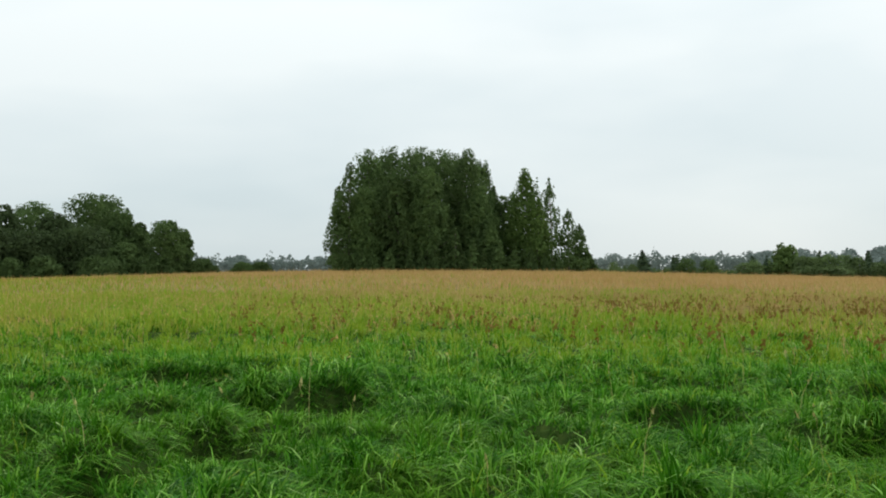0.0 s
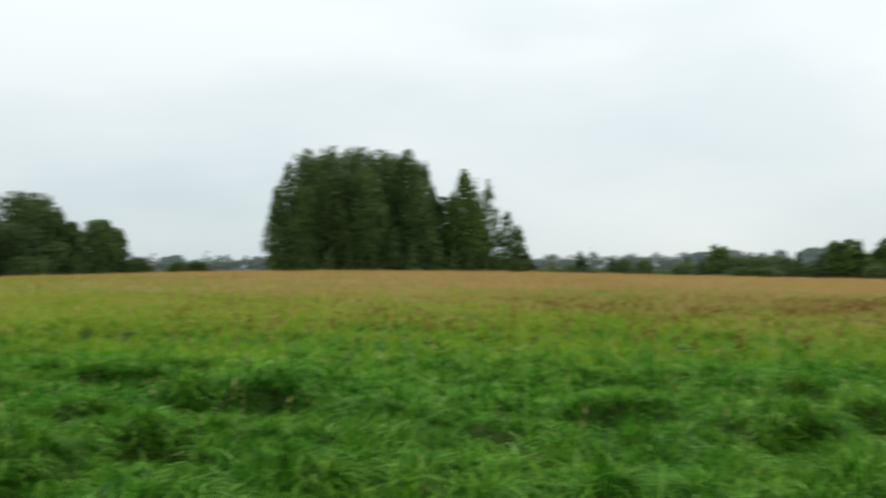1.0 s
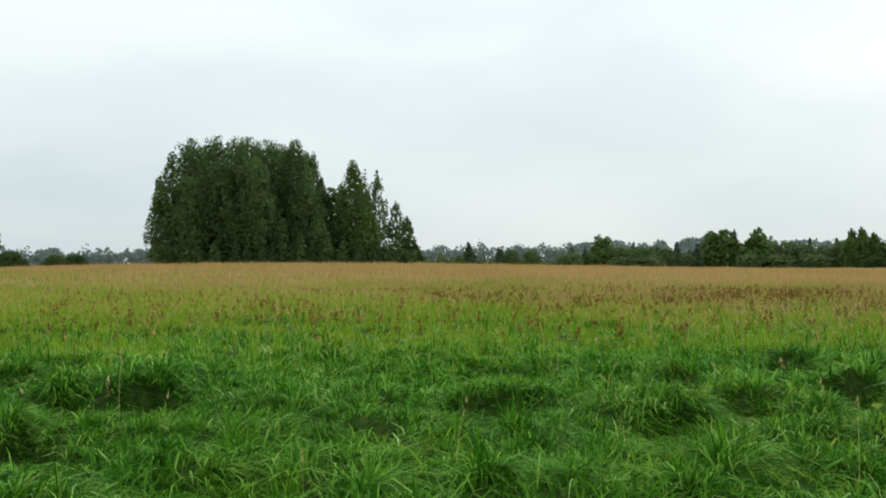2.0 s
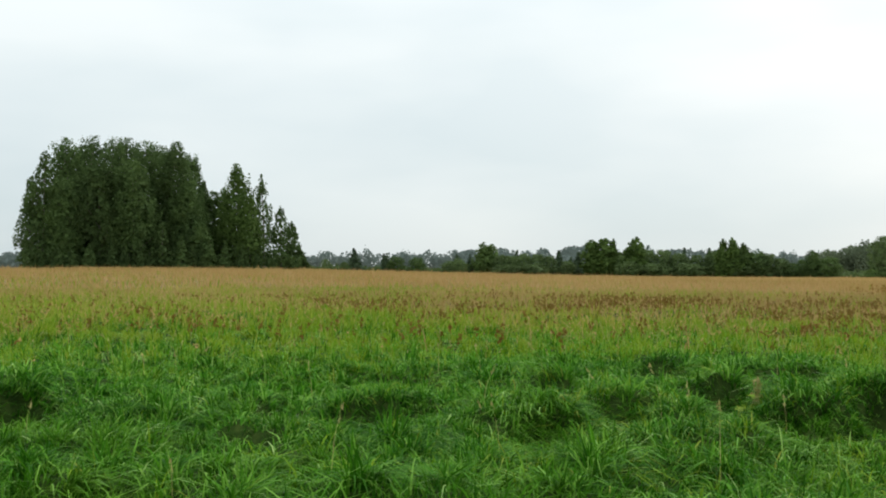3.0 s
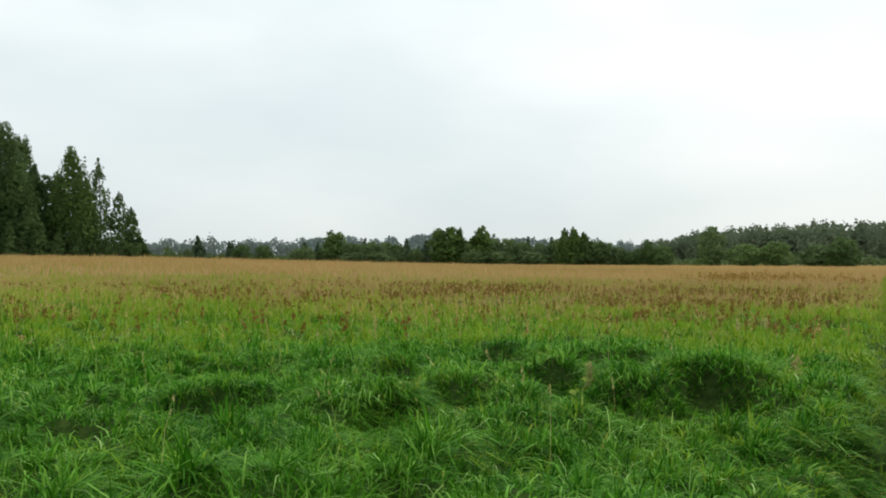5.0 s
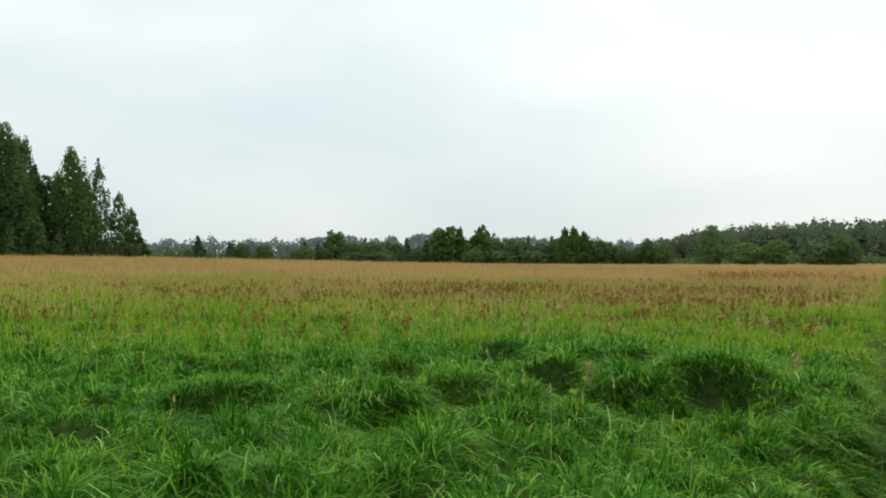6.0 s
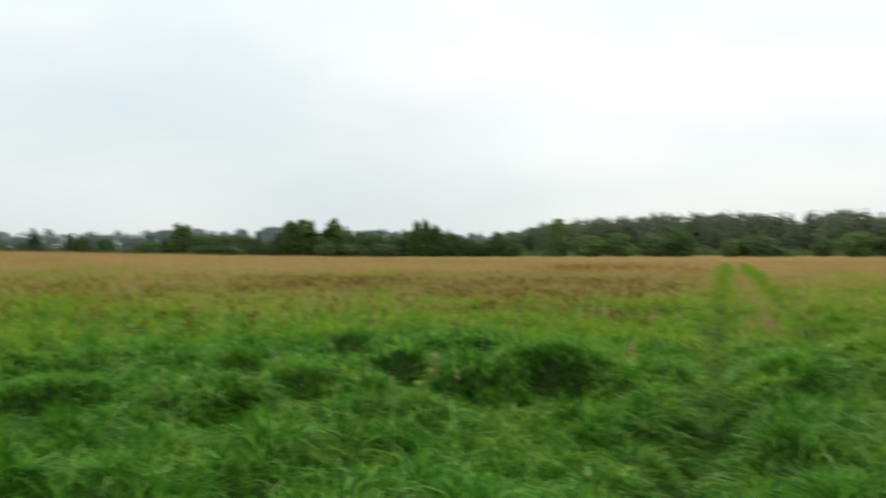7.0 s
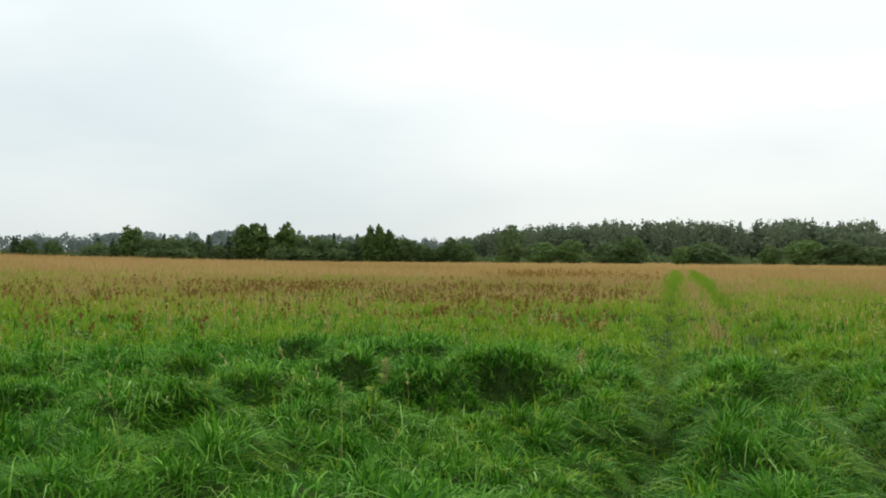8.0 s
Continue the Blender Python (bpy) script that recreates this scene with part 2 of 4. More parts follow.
def track_across(x, y):
    return (x - TRACK_AT[0]) * math.cos(TRACK_TURN) - (y - TRACK_AT[1]) * math.sin(TRACK_TURN)


RUTS = (-0.66, 0.74)


def in_ruts(x, y):
    c = track_across(x, y) + 0.2 * (rough(x, y, 4.0, 5) - 0.5) * (1 - smooth(15, 40, np.hypot(x, y)))
    c = c + np.where(c > 0, -RUTS[1], -RUTS[0])
    ahead = smooth(2.0, 5.0, np.hypot(x, y)) * (np.asarray(x) > 0)
    return np.exp(-(c / (0.27 + 0.12 * smooth(14, 50, np.hypot(x, y)))) ** 2) * ahead


def wheel_line(x, y):
    """The narrow bare line in the middle of each rut."""
    c = track_across(x, y) + 0.2 * (rough(x, y, 4.0, 5) - 0.5) * (1 - smooth(15, 40, np.hypot(x, y)))
    c = c + np.where(c > 0, -RUTS[1], -RUTS[0])
    return np.exp(-(c / 0.15) ** 2) * smooth(5.0, 8.0, np.hypot(x, y)) * (1 - smooth(30, 55, np.hypot(x, y))) * (np.asarray(x) > 0)


# banks of standing grass over trodden patches: foot (x, y), half length, height
BANKS = [(5.88, 6.72, 0.42, 0.33), (5.02, 6.95, 0.25, 0.14), (5.20, 8.17, 0.24, 0.19), (3.84, 7.55, 0.18, 0.17), (2.86, 6.74, 0.14, 0.18), (5.73, 10.19, 0.25, 0.12),
         (4.44, 10.12, 0.25, 0.17), (3.76, 5.63, 0.12, 0.08), (2.93, 5.27, 0.14, 0.10), (4.62, 4.94, 0.12, 0.14), (7.66, 5.28, 0.12, 0.19), (6.01, 4.95, 0.12, 0.11),
         (4.72, 3.58, 0.12, 0.10), (6.89, 5.07, 0.13, 0.10), (6.35, 8.88, 0.33, 0.18), (-2.74, 11.18, 0.43, 0.20), (-1.66, 9.07, 0.25, 0.28),
         (-1.06, 8.59, 0.31, 0.23), (-2.27, 7.98, 0.30, 0.12), (-1.72, 7.17, 0.27, 0.15), (-1.97, 5.77, 0.15, 0.24), (-1.17, 6.53, 0.12, 0.11)]
BANKS += [(1.83, 8.27, 0.42, 0.25), (0.61, 8.01, 0.12, 0.12), (0.76, 7.22, 0.12, 0.10), (3.57, 8.48, 0.18, 0.28), (2.73, 6.59, 0.14, 0.21),
          (1.31, 9.27, 0.16, 0.22)]


def bank_shape(x, y):
    """How far the banks lift the grass, how flat it is trodden before them, and where their steep faces are."""
    lift, press, face = np.zeros(np.shape(x)), np.zeros(np.shape(x)), np.zeros(np.shape(x))
    # ragged outlines
    x, y = x + 0.4 * (rough(x, y, 0.45, 56) - 0.5) + 0.22 * (rough(x, y, 0.17, 57) - 0.5), y + 0.4 * (rough(x, y, 0.4, 58) - 0.5) + 0.22 * (rough(x, y, 0.17, 59) - 0.5)
    for bx, by, a, high in BANKS:
        f = math.atan2(bx, by)
        dx, dy = x - bx, y - by
        near = np.flatnonzero(dx * dx + dy * dy < (2.5 + 2 * a) ** 2)
        u, v = dx[near] * math.cos(f) - dy[near] * math.sin(f), dx[near] * math.sin(f) + dy[near] * math.cos(f)
        across, behind = np.exp(-(u / (1.25 * a)) ** 4), smooth(-0.05, 0.09, v)
        lift[near] = np.maximum(lift[near], 0.65 * high * across * behind * np.exp(-(np.maximum(v, 0) / 0.9) ** 2))
        press[near] = np.maximum(press[near], min(1.0, high / 0.18) * across * smooth(-1.7, -0.3, v) * (1 - behind))
        face[near] = np.maximum(face[near], min(1.0, high / 0.2) * across * np.exp(-((v - 0.02) / 0.12) ** 2))
    return lift, press, face


def land(x, y):
    x, y = np.asarray(x, float), np.asarray(y, float)
    r = np.hypot(x, y)
    z = 1.8 * np.exp(-((x + 4) / 62) ** 2 - ((y - 150) / 80) ** 2)
    z = z - 0.92 * smooth(30, 240, r) * (1 - smooth(300, 900, r))
    z = z + smooth(300, 1500, r) * 2.0 * (rough(x, y, 700, 3) - 0.3)
    close = 1 - smooth(25, 80, r)
    z = z + close * (0.16 * (rough(x, y, 2.3, 11) - 0.5) + 0.09 * (rough(x, y, 0.9, 12) - 0.5))
    z = z - 0.06 * in_ruts(x, y) * (1 - smooth(60, 140, r))
    return z


def domes(x, y, spacing, seed, top):
    """Cushions of grass packed side by side, with creases between them."""
    ix, iy = np.floor(x / spacing), np.floor(y / spacing)
    best = np.zeros(np.shape(x))
    for dx in (-1, 0, 1):
        for dy in (-1, 0, 1):
            jx, jy = ix + dx, iy + dy
            cx, cy = (jx + lattice(jx, jy, seed)) * spacing, (jy + lattice(jx, jy, seed + 1)) * spacing
            high = top * (0.45 + 0.75 * lattice(jx, jy, seed + 2))
            wide = spacing * (0.75 + 0.45 * lattice(jx, jy, seed + 3))
            best = np.maximum(best, high * np.clip(1 - ((x - cx) ** 2 + (y - cy) ** 2) / wide ** 2, 0, 1) ** 0.8)
    return best


def mat_top(x, y):
    """Height of the matted grass over the soil: tussocks, banks and ruts."""
    r = np.hypot(x, y)
    u, v = x + 0.35 * (rough(x, y, 0.7, 51) - 0.5), y + 0.35 * (rough(x, y, 0.7, 52) - 0.5)
    z = 0.04 + (domes(u, v, 0.75, 53, 0.24) + domes(u, v, 0.3, 54, 0.12)) * (1 - 0.65 * smooth(10, 17, r)) + 0.12 * rough(x, y, 2.2, 55)
    lift, press, _ = bank_shape(x, y)
    z = (z * (1 - 0.55 * press) + lift) * (1 - 0.55 * in_ruts(x, y))
    turn = np.degrees(np.arctan2(x, y))
    verge = smooth(3.3, 4.3, r) * smooth(-30, -27, turn) * (1 - smooth(68, 71, turn))
    return z * verge * (1 - 0.6 * smooth(22, 45, r))


class Chart:
    """Heights of the mat and shapes of the banks, worked out once on a grid of squares and read off between them."""

    def __init__(self, x0, x1, y0, y1, step):
        self.x0, self.y0, self.step = x0, y0, step
        self.nx, self.ny = int((x1 - x0) / step), int((y1 - y0) / step)
        gx, gy = np.meshgrid(x0 + step * np.arange(self.nx), y0 + step * np.arange(self.ny), indexing="ij")
        gx, gy = gx.ravel(), gy.ravel()
        self.layers = np.stack([mat_top(gx, gy), *bank_shape(gx, gy)], 1)

    def at(self, x, y):
        u, v = np.clip((x - self.x0) / self.step, 0, self.nx - 1.01), np.clip((y - self.y0) / self.step, 0, self.ny - 1.01)
        i, j = u.astype(int), v.astype(int)
        u, v = (u - i)[:, None], (v - j)[:, None]
        k, m = i * self.ny + j, (i + 1) * self.ny + j
        low = self.layers[k] * (1 - v) + self.layers[k + 1] * v
        return low * (1 - u) + (self.layers[m] * (1 - v) + self.layers[m + 1] * v) * u


NEAR_CHART, WIDE_CHART = Chart(-7.5, 13.5, 0.5, 14.5, 0.03), Chart(-25, 47, 2, 52, 0.12)


def charted(x, y):
    """Rows: height of the mat, lift, press and face, from the finer chart where it reaches."""
    fine = np.hypot(x, y) < 13.4
    return np.where(fine[:, None], NEAR_CHART.at(x, y), WIDE_CHART.at(x, y)).T


def level(x, y):
    return float(land(np.array([x]), np.array([y]))[0])


def sheet(name, verts, faces, mat):
    """A mesh out of arrays of corners and of faces with equally many corners."""
    me = bpy.data.meshes.new(name)
    k = faces.shape[1]
    me.vertices.add(len(verts))
    me.vertices.foreach_set("co", np.ascontiguousarray(verts, np.float32).ravel())
    me.loops.add(faces.size)
    me.loops.foreach_set("vertex_index", np.ascontiguousarray(faces, np.int32).ravel())
    me.polygons.add(len(faces))
    me.polygons.foreach_set("loop_start", np.arange(0, faces.size, k, dtype=np.int32))
    me.polygons.foreach_set("loop_total", np.full(len(faces), k, np.int32))
    me.update(calc_edges=True)
    me.materials.append(mat)
    return me


def part(name, me, parent, label=""):
    ob = new(name, me)
    ob.parent = parent
    return tagged(ob, label) if label else ob


def build_ground():
    rings = np.concatenate([[0.0], np.geomspace(0.8, 4200, 180)])
    steps = 240
    a = np.linspace(0, 2 * np.pi, steps, endpoint=False)
    x, y = np.outer(rings, np.sin(a)), np.outer(rings, np.cos(a))
    v = np.stack([x.ravel(), y.ravel(), land(x.ravel(), y.ravel())], 1)
    i, j = np.meshgrid(np.arange(len(rings) - 1), np.arange(steps), indexing="ij")
    jj = (j + 1) % steps
    f = np.stack([i * steps + j, (i + 1) * steps + j, (i + 1) * steps + jj, i * steps + jj], -1).reshape(-1, 4)[:, ::-1]
    me = sheet("ground", v, f, SOIL)
    me.polygons.foreach_set("use_smooth", np.ones(len(f), bool))
    tagged(new("ground", me), "uneven meadow soil with thatch and two shallow wheel ruts", "ground", kind="structure")


build_ground()


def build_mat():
    """The mat of old grass from which the blades grow, coloured dark for shade."""
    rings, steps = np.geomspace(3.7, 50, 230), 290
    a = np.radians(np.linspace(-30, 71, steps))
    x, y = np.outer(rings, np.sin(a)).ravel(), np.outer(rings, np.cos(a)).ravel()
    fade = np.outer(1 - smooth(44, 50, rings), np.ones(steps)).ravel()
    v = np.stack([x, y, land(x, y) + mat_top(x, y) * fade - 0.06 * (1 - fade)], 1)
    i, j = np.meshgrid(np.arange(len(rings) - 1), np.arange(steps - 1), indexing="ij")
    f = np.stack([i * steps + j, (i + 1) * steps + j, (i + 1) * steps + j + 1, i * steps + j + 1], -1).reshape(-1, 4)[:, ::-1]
    me = sheet("grass_mat", v, f, SHADE_MAT)
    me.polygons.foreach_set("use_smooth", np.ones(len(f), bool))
    tagged(new("grass_mat", me), "mat of lodged grass in lumpy tussocks, coloured dark for shade between blades", "grass", kind="stuff")


build_mat()

# ---- trees ----
def tube(points, radii, sides=6):
    """A tapered tube along a line of points."""
    points, verts = np.asarray(points, float), []
    for k, p in enumerate(points):
        d = points[min(k + 1, len(points) - 1)] - points[max(k - 1, 0)]
        d = d / (np.linalg.norm(d) + 1e-9)
        u = np.cross(d, (0.31, 0.95, 0.05))
        u = u / (np.linalg.norm(u) + 1e-9)
        w = np.cross(d, u)
        for s in range(sides):
            t = 2 * math.pi * s / sides
            verts.append(p + radii[k] * (math.cos(t) * u + math.sin(t) * w))
    faces = []
    for k in range(len(points) - 1):
        for s in range(sides):
            n = (s + 1) % sides
            faces.append((k * sides + s, k * sides + n, (k + 1) * sides + n, (k + 1) * sides + s))
    return np.array(verts), np.array(faces)


def merged(pieces):
    verts, faces, base = [], [], 0
    for v, f in pieces:
        verts.append(v)
        faces.append(f + base)
        base += len(v)
    return np.concatenate(verts), np.concatenate(faces)


def leaves(centres, sizes, rng, upward=0.0, facing=None):
    """Small lozenge-shaped sprays of leaf, every one turned its own way, or lying across the way that it faces."""
    n = len(centres)
    a = rng.normal(size=(n, 3))
    a[:, 2] += upward
    if facing is not None:
        a -= facing * (a * facing).sum(1)[:, None]
    a /= np.linalg.norm(a, axis=1)[:, None] + 1e-9
    b = np.cross(a, rng.normal(size=(n, 3)) if facing is None else facing)
    b /= np.linalg.norm(b, axis=1)[:, None] + 1e-9
    s = sizes[:, None]
    c = np.cross(a, b) * s * 0.12
    v = np.stack([centres - a * s * 0.6, centres - b * s * 0.36 + c, centres + a * s * 0.6, centres + b * s * 0.36 + c], 1).reshape(-1, 3)
    return v, np.arange(4 * n).reshape(n, 4)


SHAPES = {  # reach of the crown from its foot (0) to its top (1)
    "aspen": lambda s: np.clip(np.minimum(0.7 + 0.9 * s, 1.15 * (1 - s) ** 0.36), 0.03, 1),
    "column": lambda s: np.clip(np.minimum(0.8 + 0.5 * s, 1.25 * (1 - s) ** 0.6), 0.03, 1),
    "cone": lambda s: np.clip((1 - s) ** 0.8 * np.minimum(1, 0.75 + s * 1.5), 0.03, 1),
    "round": lambda s: np.sqrt(np.clip(1 - (2 * s - 0.9) ** 2 / 1.25, 0.02, 1)),
    "bush": lambda s: np.sqrt(np.clip(1 - s ** 2.2, 0.02, 1)),
}


CLUMP = {"aspen": 0.24, "column": 0.28, "cone": 0.34, "round": 0.26, "bush": 0.26}  # size of a leaf clump against the crown's reach


def tree_meshes(kind, high, wide, leaf_count, leaf_size, mat, seed, foot=0.1, limbs=34, clumps=150, heart=0.3, shoots=None, filled=0.78):
    """Trunk and crown of one tree at the origin: limbs carry clumps of leaf round a denser heart."""
    rng = np.random.default_rng(seed)
    reach, shape = wide / 2, SHAPES[kind]
    bend = rng.normal(size=2) * 0.02 * high
    top = high * (0.55 if kind in ("round", "bush") else 0.93)
    lobes = rng.integers(2, 5, 3)
    phase = rng.uniform(0, 6.28, 3)

    def stem(z):
        s = np.clip(z / high, 0, 1)
        return np.stack([bend[0] * s * s, bend[1] * s * s, z], -1)

    def edge(s, ang):
        swell = 1 + 0.11 * np.sin(lobes[0] * ang + phase[0] + 5 * s) + 0.08 * np.sin(lobes[1] * ang + phase[1] - 9 * s) + 0.05 * np.sin(17 * s + phase[2])
        return reach * shape(s) * np.clip(swell, 0.75, 1.2)

    def heights(n):
        s = rng.random(5 * n)
        return s[rng.random(len(s)) < (1.0 if kind == "round" else 0.3 + 0.7 * shape(s))][:n]

    zs = np.linspace(-0.3, top, 7)
    base = max(0.03, high * 0.0125)
    pieces = [tube(stem(zs), base * (1.05 - 0.9 * np.linspace(0, 1, 7)), 7)]
    s = heights(clumps)
    ang = rng.uniform(0, 2 * np.pi, len(s))
    outer = edge(s, ang)
    size = CLUMP[kind] * reach * rng.uniform(0.55, 1.15, len(s)) * (0.4 + 0.6 * shape(s))
    if kind in ("aspen", "column"):
        # boughs of uneven length
        outer = outer * rng.uniform(0.72, 1.16, len(s))
        size = size * rng.uniform(0.6, 1.1, len(s))
    out = np.maximum(0, outer * (1 - 0.25 * rng.random(len(s)) ** 2) - 0.6 * size)
    z = np.minimum(high * (foot + (1 - foot) * s), high - 0.8 * size)
    mids = stem(z) + np.stack([out * np.cos(ang), out * np.sin(ang), 0 * z], -1)
    if kind in ("aspen", "column", "cone"):
        # the leader and the shoots that break the outline of the top
        for k in range({"aspen": 6, "column": 3, "cone": 1}[kind] if shoots is None else shoots):
            off = 0.0 if k == 0 else rng.uniform(0.15, 0.5) * reach
            tip = high * (1.0 if k == 0 else 0.98 - 0.22 * (off / reach) ** 1.4 * rng.uniform(0.6, 1.2))
            turn = rng.uniform(0, 6.28)
            for d, r in ((0.35, 0.2), (0.85, 0.34), (1.4, 0.46), (2.0, 0.56)):
                d, r = d * high / 19, r * high / 19
                mids = np.concatenate([mids, [stem(np.array(tip - d)) + np.array([off * math.cos(turn), off * math.sin(turn), 0])]])
                size = np.append(size, r)
    rise = {"aspen": 0.9, "column": 0.9, "cone": 0.1, "round": 0.45, "bush": 0.5}[kind]
    for k in rng.permutation(len(s))[:limbs]:
        start = stem(np.clip(z[k] - rise * out[k], 0.02 * high, top))
        mid = (start + mids[k]) / 2 + np.array([0, 0, 0.06 * out[k]])
        pieces.append(tube([start, mid, mids[k]], [base * 0.3, base * 0.2, base * 0.06], 3))
    share = size ** 2
    count = np.maximum(5, leaf_count * (1 - heart) * share / share.sum()).astype(int)
    at = np.repeat(np.arange(len(mids)), count)
    way = rng.normal(size=(len(at), 3))
    way /= np.linalg.norm(way, axis=1)[:, None]
    turned = way + np.array([0, 0, 0.35]) + rng.normal(0, 0.45, way.shape)
    way *= (rng.random(len(at)) ** 0.3 * size[at])[:, None]
    if kind in ("aspen", "column"):
        # upright sprays that run out into points
        way[:, :2] *= np.clip(1.05 - 0.75 * way[:, 2] / size[at], 0.2, 1.15)[:, None]
        way[:, 2] *= 1.9
    else:
        way[:, 2] *= 0.45 if kind == "cone" else 0.85
    cents = mids[at] + way
    sizes = leaf_size * rng.uniform(0.65, 1.35, len(cents))
    # the heart of the crown, in large sprays that shut out the sky
    hs = heights(int(leaf_count * heart * 0.5)) * (0.9 if kind in ("round", "bush") else 0.93)
    ha = rng.uniform(0, 2 * np.pi, len(hs))
    ho = edge(hs, ha) * filled * rng.random(len(hs)) ** 0.4
    hz = high * (foot + (1 - foot) * hs)
    cents = np.concatenate([cents, stem(hz) + np.stack([ho * np.cos(ha), ho * np.sin(ha), 0 * hz], -1)])
    core = np.minimum(leaf_size * rng.uniform(1.7, 3.0, len(hs)), 0.55 * edge(hs, ha) + 0.1)
    sizes = np.append(sizes, core)
    turned = np.concatenate([turned, np.stack([np.cos(ha), np.sin(ha), 0.3 + 0 * ha], -1) + rng.normal(0, 0.5, (len(hs), 3))])
    kept = cents[:, 2] < high
    cents, sizes, turned = cents[kept], sizes[kept], turned[kept]
    turned /= np.linalg.norm(turned, axis=1)[:, None] + 1e-9
    cents[:, 2] = np.maximum(cents[:, 2], 0.1 * leaf_size)
    tv, tf = merged(pieces)
    lv, lf = leaves(cents, sizes, rng, {"cone": -0.4, "aspen": 1.1, "column": 1.1}.get(kind, 0.5), turned)
    return sheet("trunk", tv, tf, BARK), sheet("crown", lv, lf, mat)


def tree_thing(name, meshes, turn, away, label, category, group, size=(1, 1, 1), spin=0.0, sink=0.0):
    """Stands a tree at a bearing (degrees to the right of straight ahead) and a distance."""
    x, y = away * math.sin(radians(turn)), away * math.cos(radians(turn))
    ob = new(name)
    ob.empty_display_size = 0.5
    ob.matrix_basis = pose(x, y, level(x, y) - sink, 0, 0, spin) @ Matrix.Diagonal((*size, 1))
    part("trunk", meshes[0], ob)
    part("crown", meshes[1], ob)
    return tagged(ob, label, category, group)


SEED = [100]


def own_tree(name, kind, turn, away, high, wide, mat, label, category, group, leaf_count=3200, leaf_size=0.42, **more):
    """A tree with a shape of its own."""
    SEED[0] += 1
    return tree_thing(name, tree_meshes(kind, high, wide, leaf_count, leaf_size, mat, SEED[0], **more), turn, away, label, category, group)


POOL, POOL_TURN = {}, {}


def row_tree(name, kind, turn, away, high, wide, mat, label, category, group):
    """A tree of the far hedgerows: one of four grown shapes, scaled to its height and spread."""
    key = (kind, mat.name)
    if key not in POOL:
        POOL[key] = [tree_meshes(kind, 10.0, {"cone": 4.5, "bush": 12.0, "round": 8.5}.get(kind, 5.0), 2400, 0.46, mat, 900 + 7 * k + len(POOL), foot=0.0,
                                 limbs=20, clumps=110) for k in range(4)]
        POOL_TURN[key] = 0
    POOL_TURN[key] += 1
    grown = POOL[key][POOL_TURN[key] % 4]
    k = wide / {"cone": 4.5, "bush": 12.0, "round": 8.5}.get(kind, 5.0)
    return tree_thing(name, grown, turn, away, label, category, group, (k, k, high / 10.0), 137.0 * POOL_TURN[key])

# the grove of tall aspens in the middle of the field
own_tree("aspen_tree", "aspen", -4.31, 152, 19.3, 8.3, ASPEN, "tall dark green aspen in the dense field grove", "tree", "aspens of the field grove", foot=0.03, leaf_count=12500, leaf_size=0.26, limbs=30, clumps=300, heart=0.25)
own_tree("aspen_tree", "aspen", -3.14, 157, 20.6, 9.1, ASPEN, "tall dark green aspen in the dense field grove", "tree", "aspens of the field grove", foot=0.03, leaf_count=12500, leaf_size=0.26, limbs=30, clumps=300, heart=0.25)
own_tree("aspen_tree", "aspen", -2.07, 150, 19.4, 9.1, ASPEN, "tall dark green aspen in the dense field grove", "tree", "aspens of the field grove", foot=0.03, leaf_count=12500, leaf_size=0.26, limbs=30, clumps=300, heart=0.25)
own_tree("aspen_tree", "aspen", -1.30, 158, 20.7, 8.6, ASPEN, "tall dark green aspen in the dense field grove", "tree", "aspens of the field grove", foot=0.03, leaf_count=12500, leaf_size=0.26, limbs=30, clumps=300, heart=0.25)
own_tree("aspen_tree", "aspen", -0.19, 151, 19.3, 8.7, ASPEN, "tall dark green aspen in the dense field grove", "tree", "aspens of the field grove", foot=0.03, leaf_count=12500, leaf_size=0.26, limbs=30, clumps=300, heart=0.25)
own_tree("aspen_tree", "aspen", 1.29, 149, 19.1, 7.9, ASPEN, "tall dark green aspen in the dense field grove", "tree", "aspens of the field grove", foot=0.03, leaf_count=12500, leaf_size=0.26, limbs=30, clumps=300, heart=0.25)
own_tree("aspen_tree", "aspen", 2.16, 156, 18.2, 6.9, ASPEN, "tall dark green aspen in the dense field grove", "tree", "aspens of the field grove", foot=0.03, leaf_count=12500, leaf_size=0.26, limbs=30, clumps=300, heart=0.25)
own_tree("aspen_tree", "column", 2.72, 153, 13.7, 4.6, ASPEN, "tall dark green aspen in the dense field grove", "tree", "aspens of the field grove", foot=0.03, leaf_count=12500, leaf_size=0.26, limbs=30, clumps=300, heart=0.25)
own_tree("aspen_tree", "aspen", -3.75, 163, 19.9, 8.7, ASPEN, "tall dark green aspen in the dense field grove", "tree", "aspens of the field grove", foot=0.03, leaf_count=12500, leaf_size=0.26, limbs=30, clumps=300, heart=0.25)
own_tree("aspen_tree", "aspen", 0.55, 162, 20.2, 8.6, ASPEN, "tall dark green aspen in the dense field grove", "tree", "aspens of the field grove", foot=0.03, leaf_count=12500, leaf_size=0.26, limbs=30, clumps=300, heart=0.25)
own_tree("aspen_tree", "aspen", -2.64, 146, 15.6, 7.8, ASPEN, "tall dark green aspen in the dense field grove", "tree", "aspens of the field grove", foot=0.03, leaf_count=12500, leaf_size=0.26, limbs=30, clumps=300, heart=0.25)
own_tree("aspen_tree", "aspen", -0.80, 145, 15.9, 7.9, ASPEN, "tall dark green aspen in the dense field grove", "tree", "aspens of the field grove", foot=0.03, leaf_count=12500, leaf_size=0.26, limbs=30, clumps=300, heart=0.25)
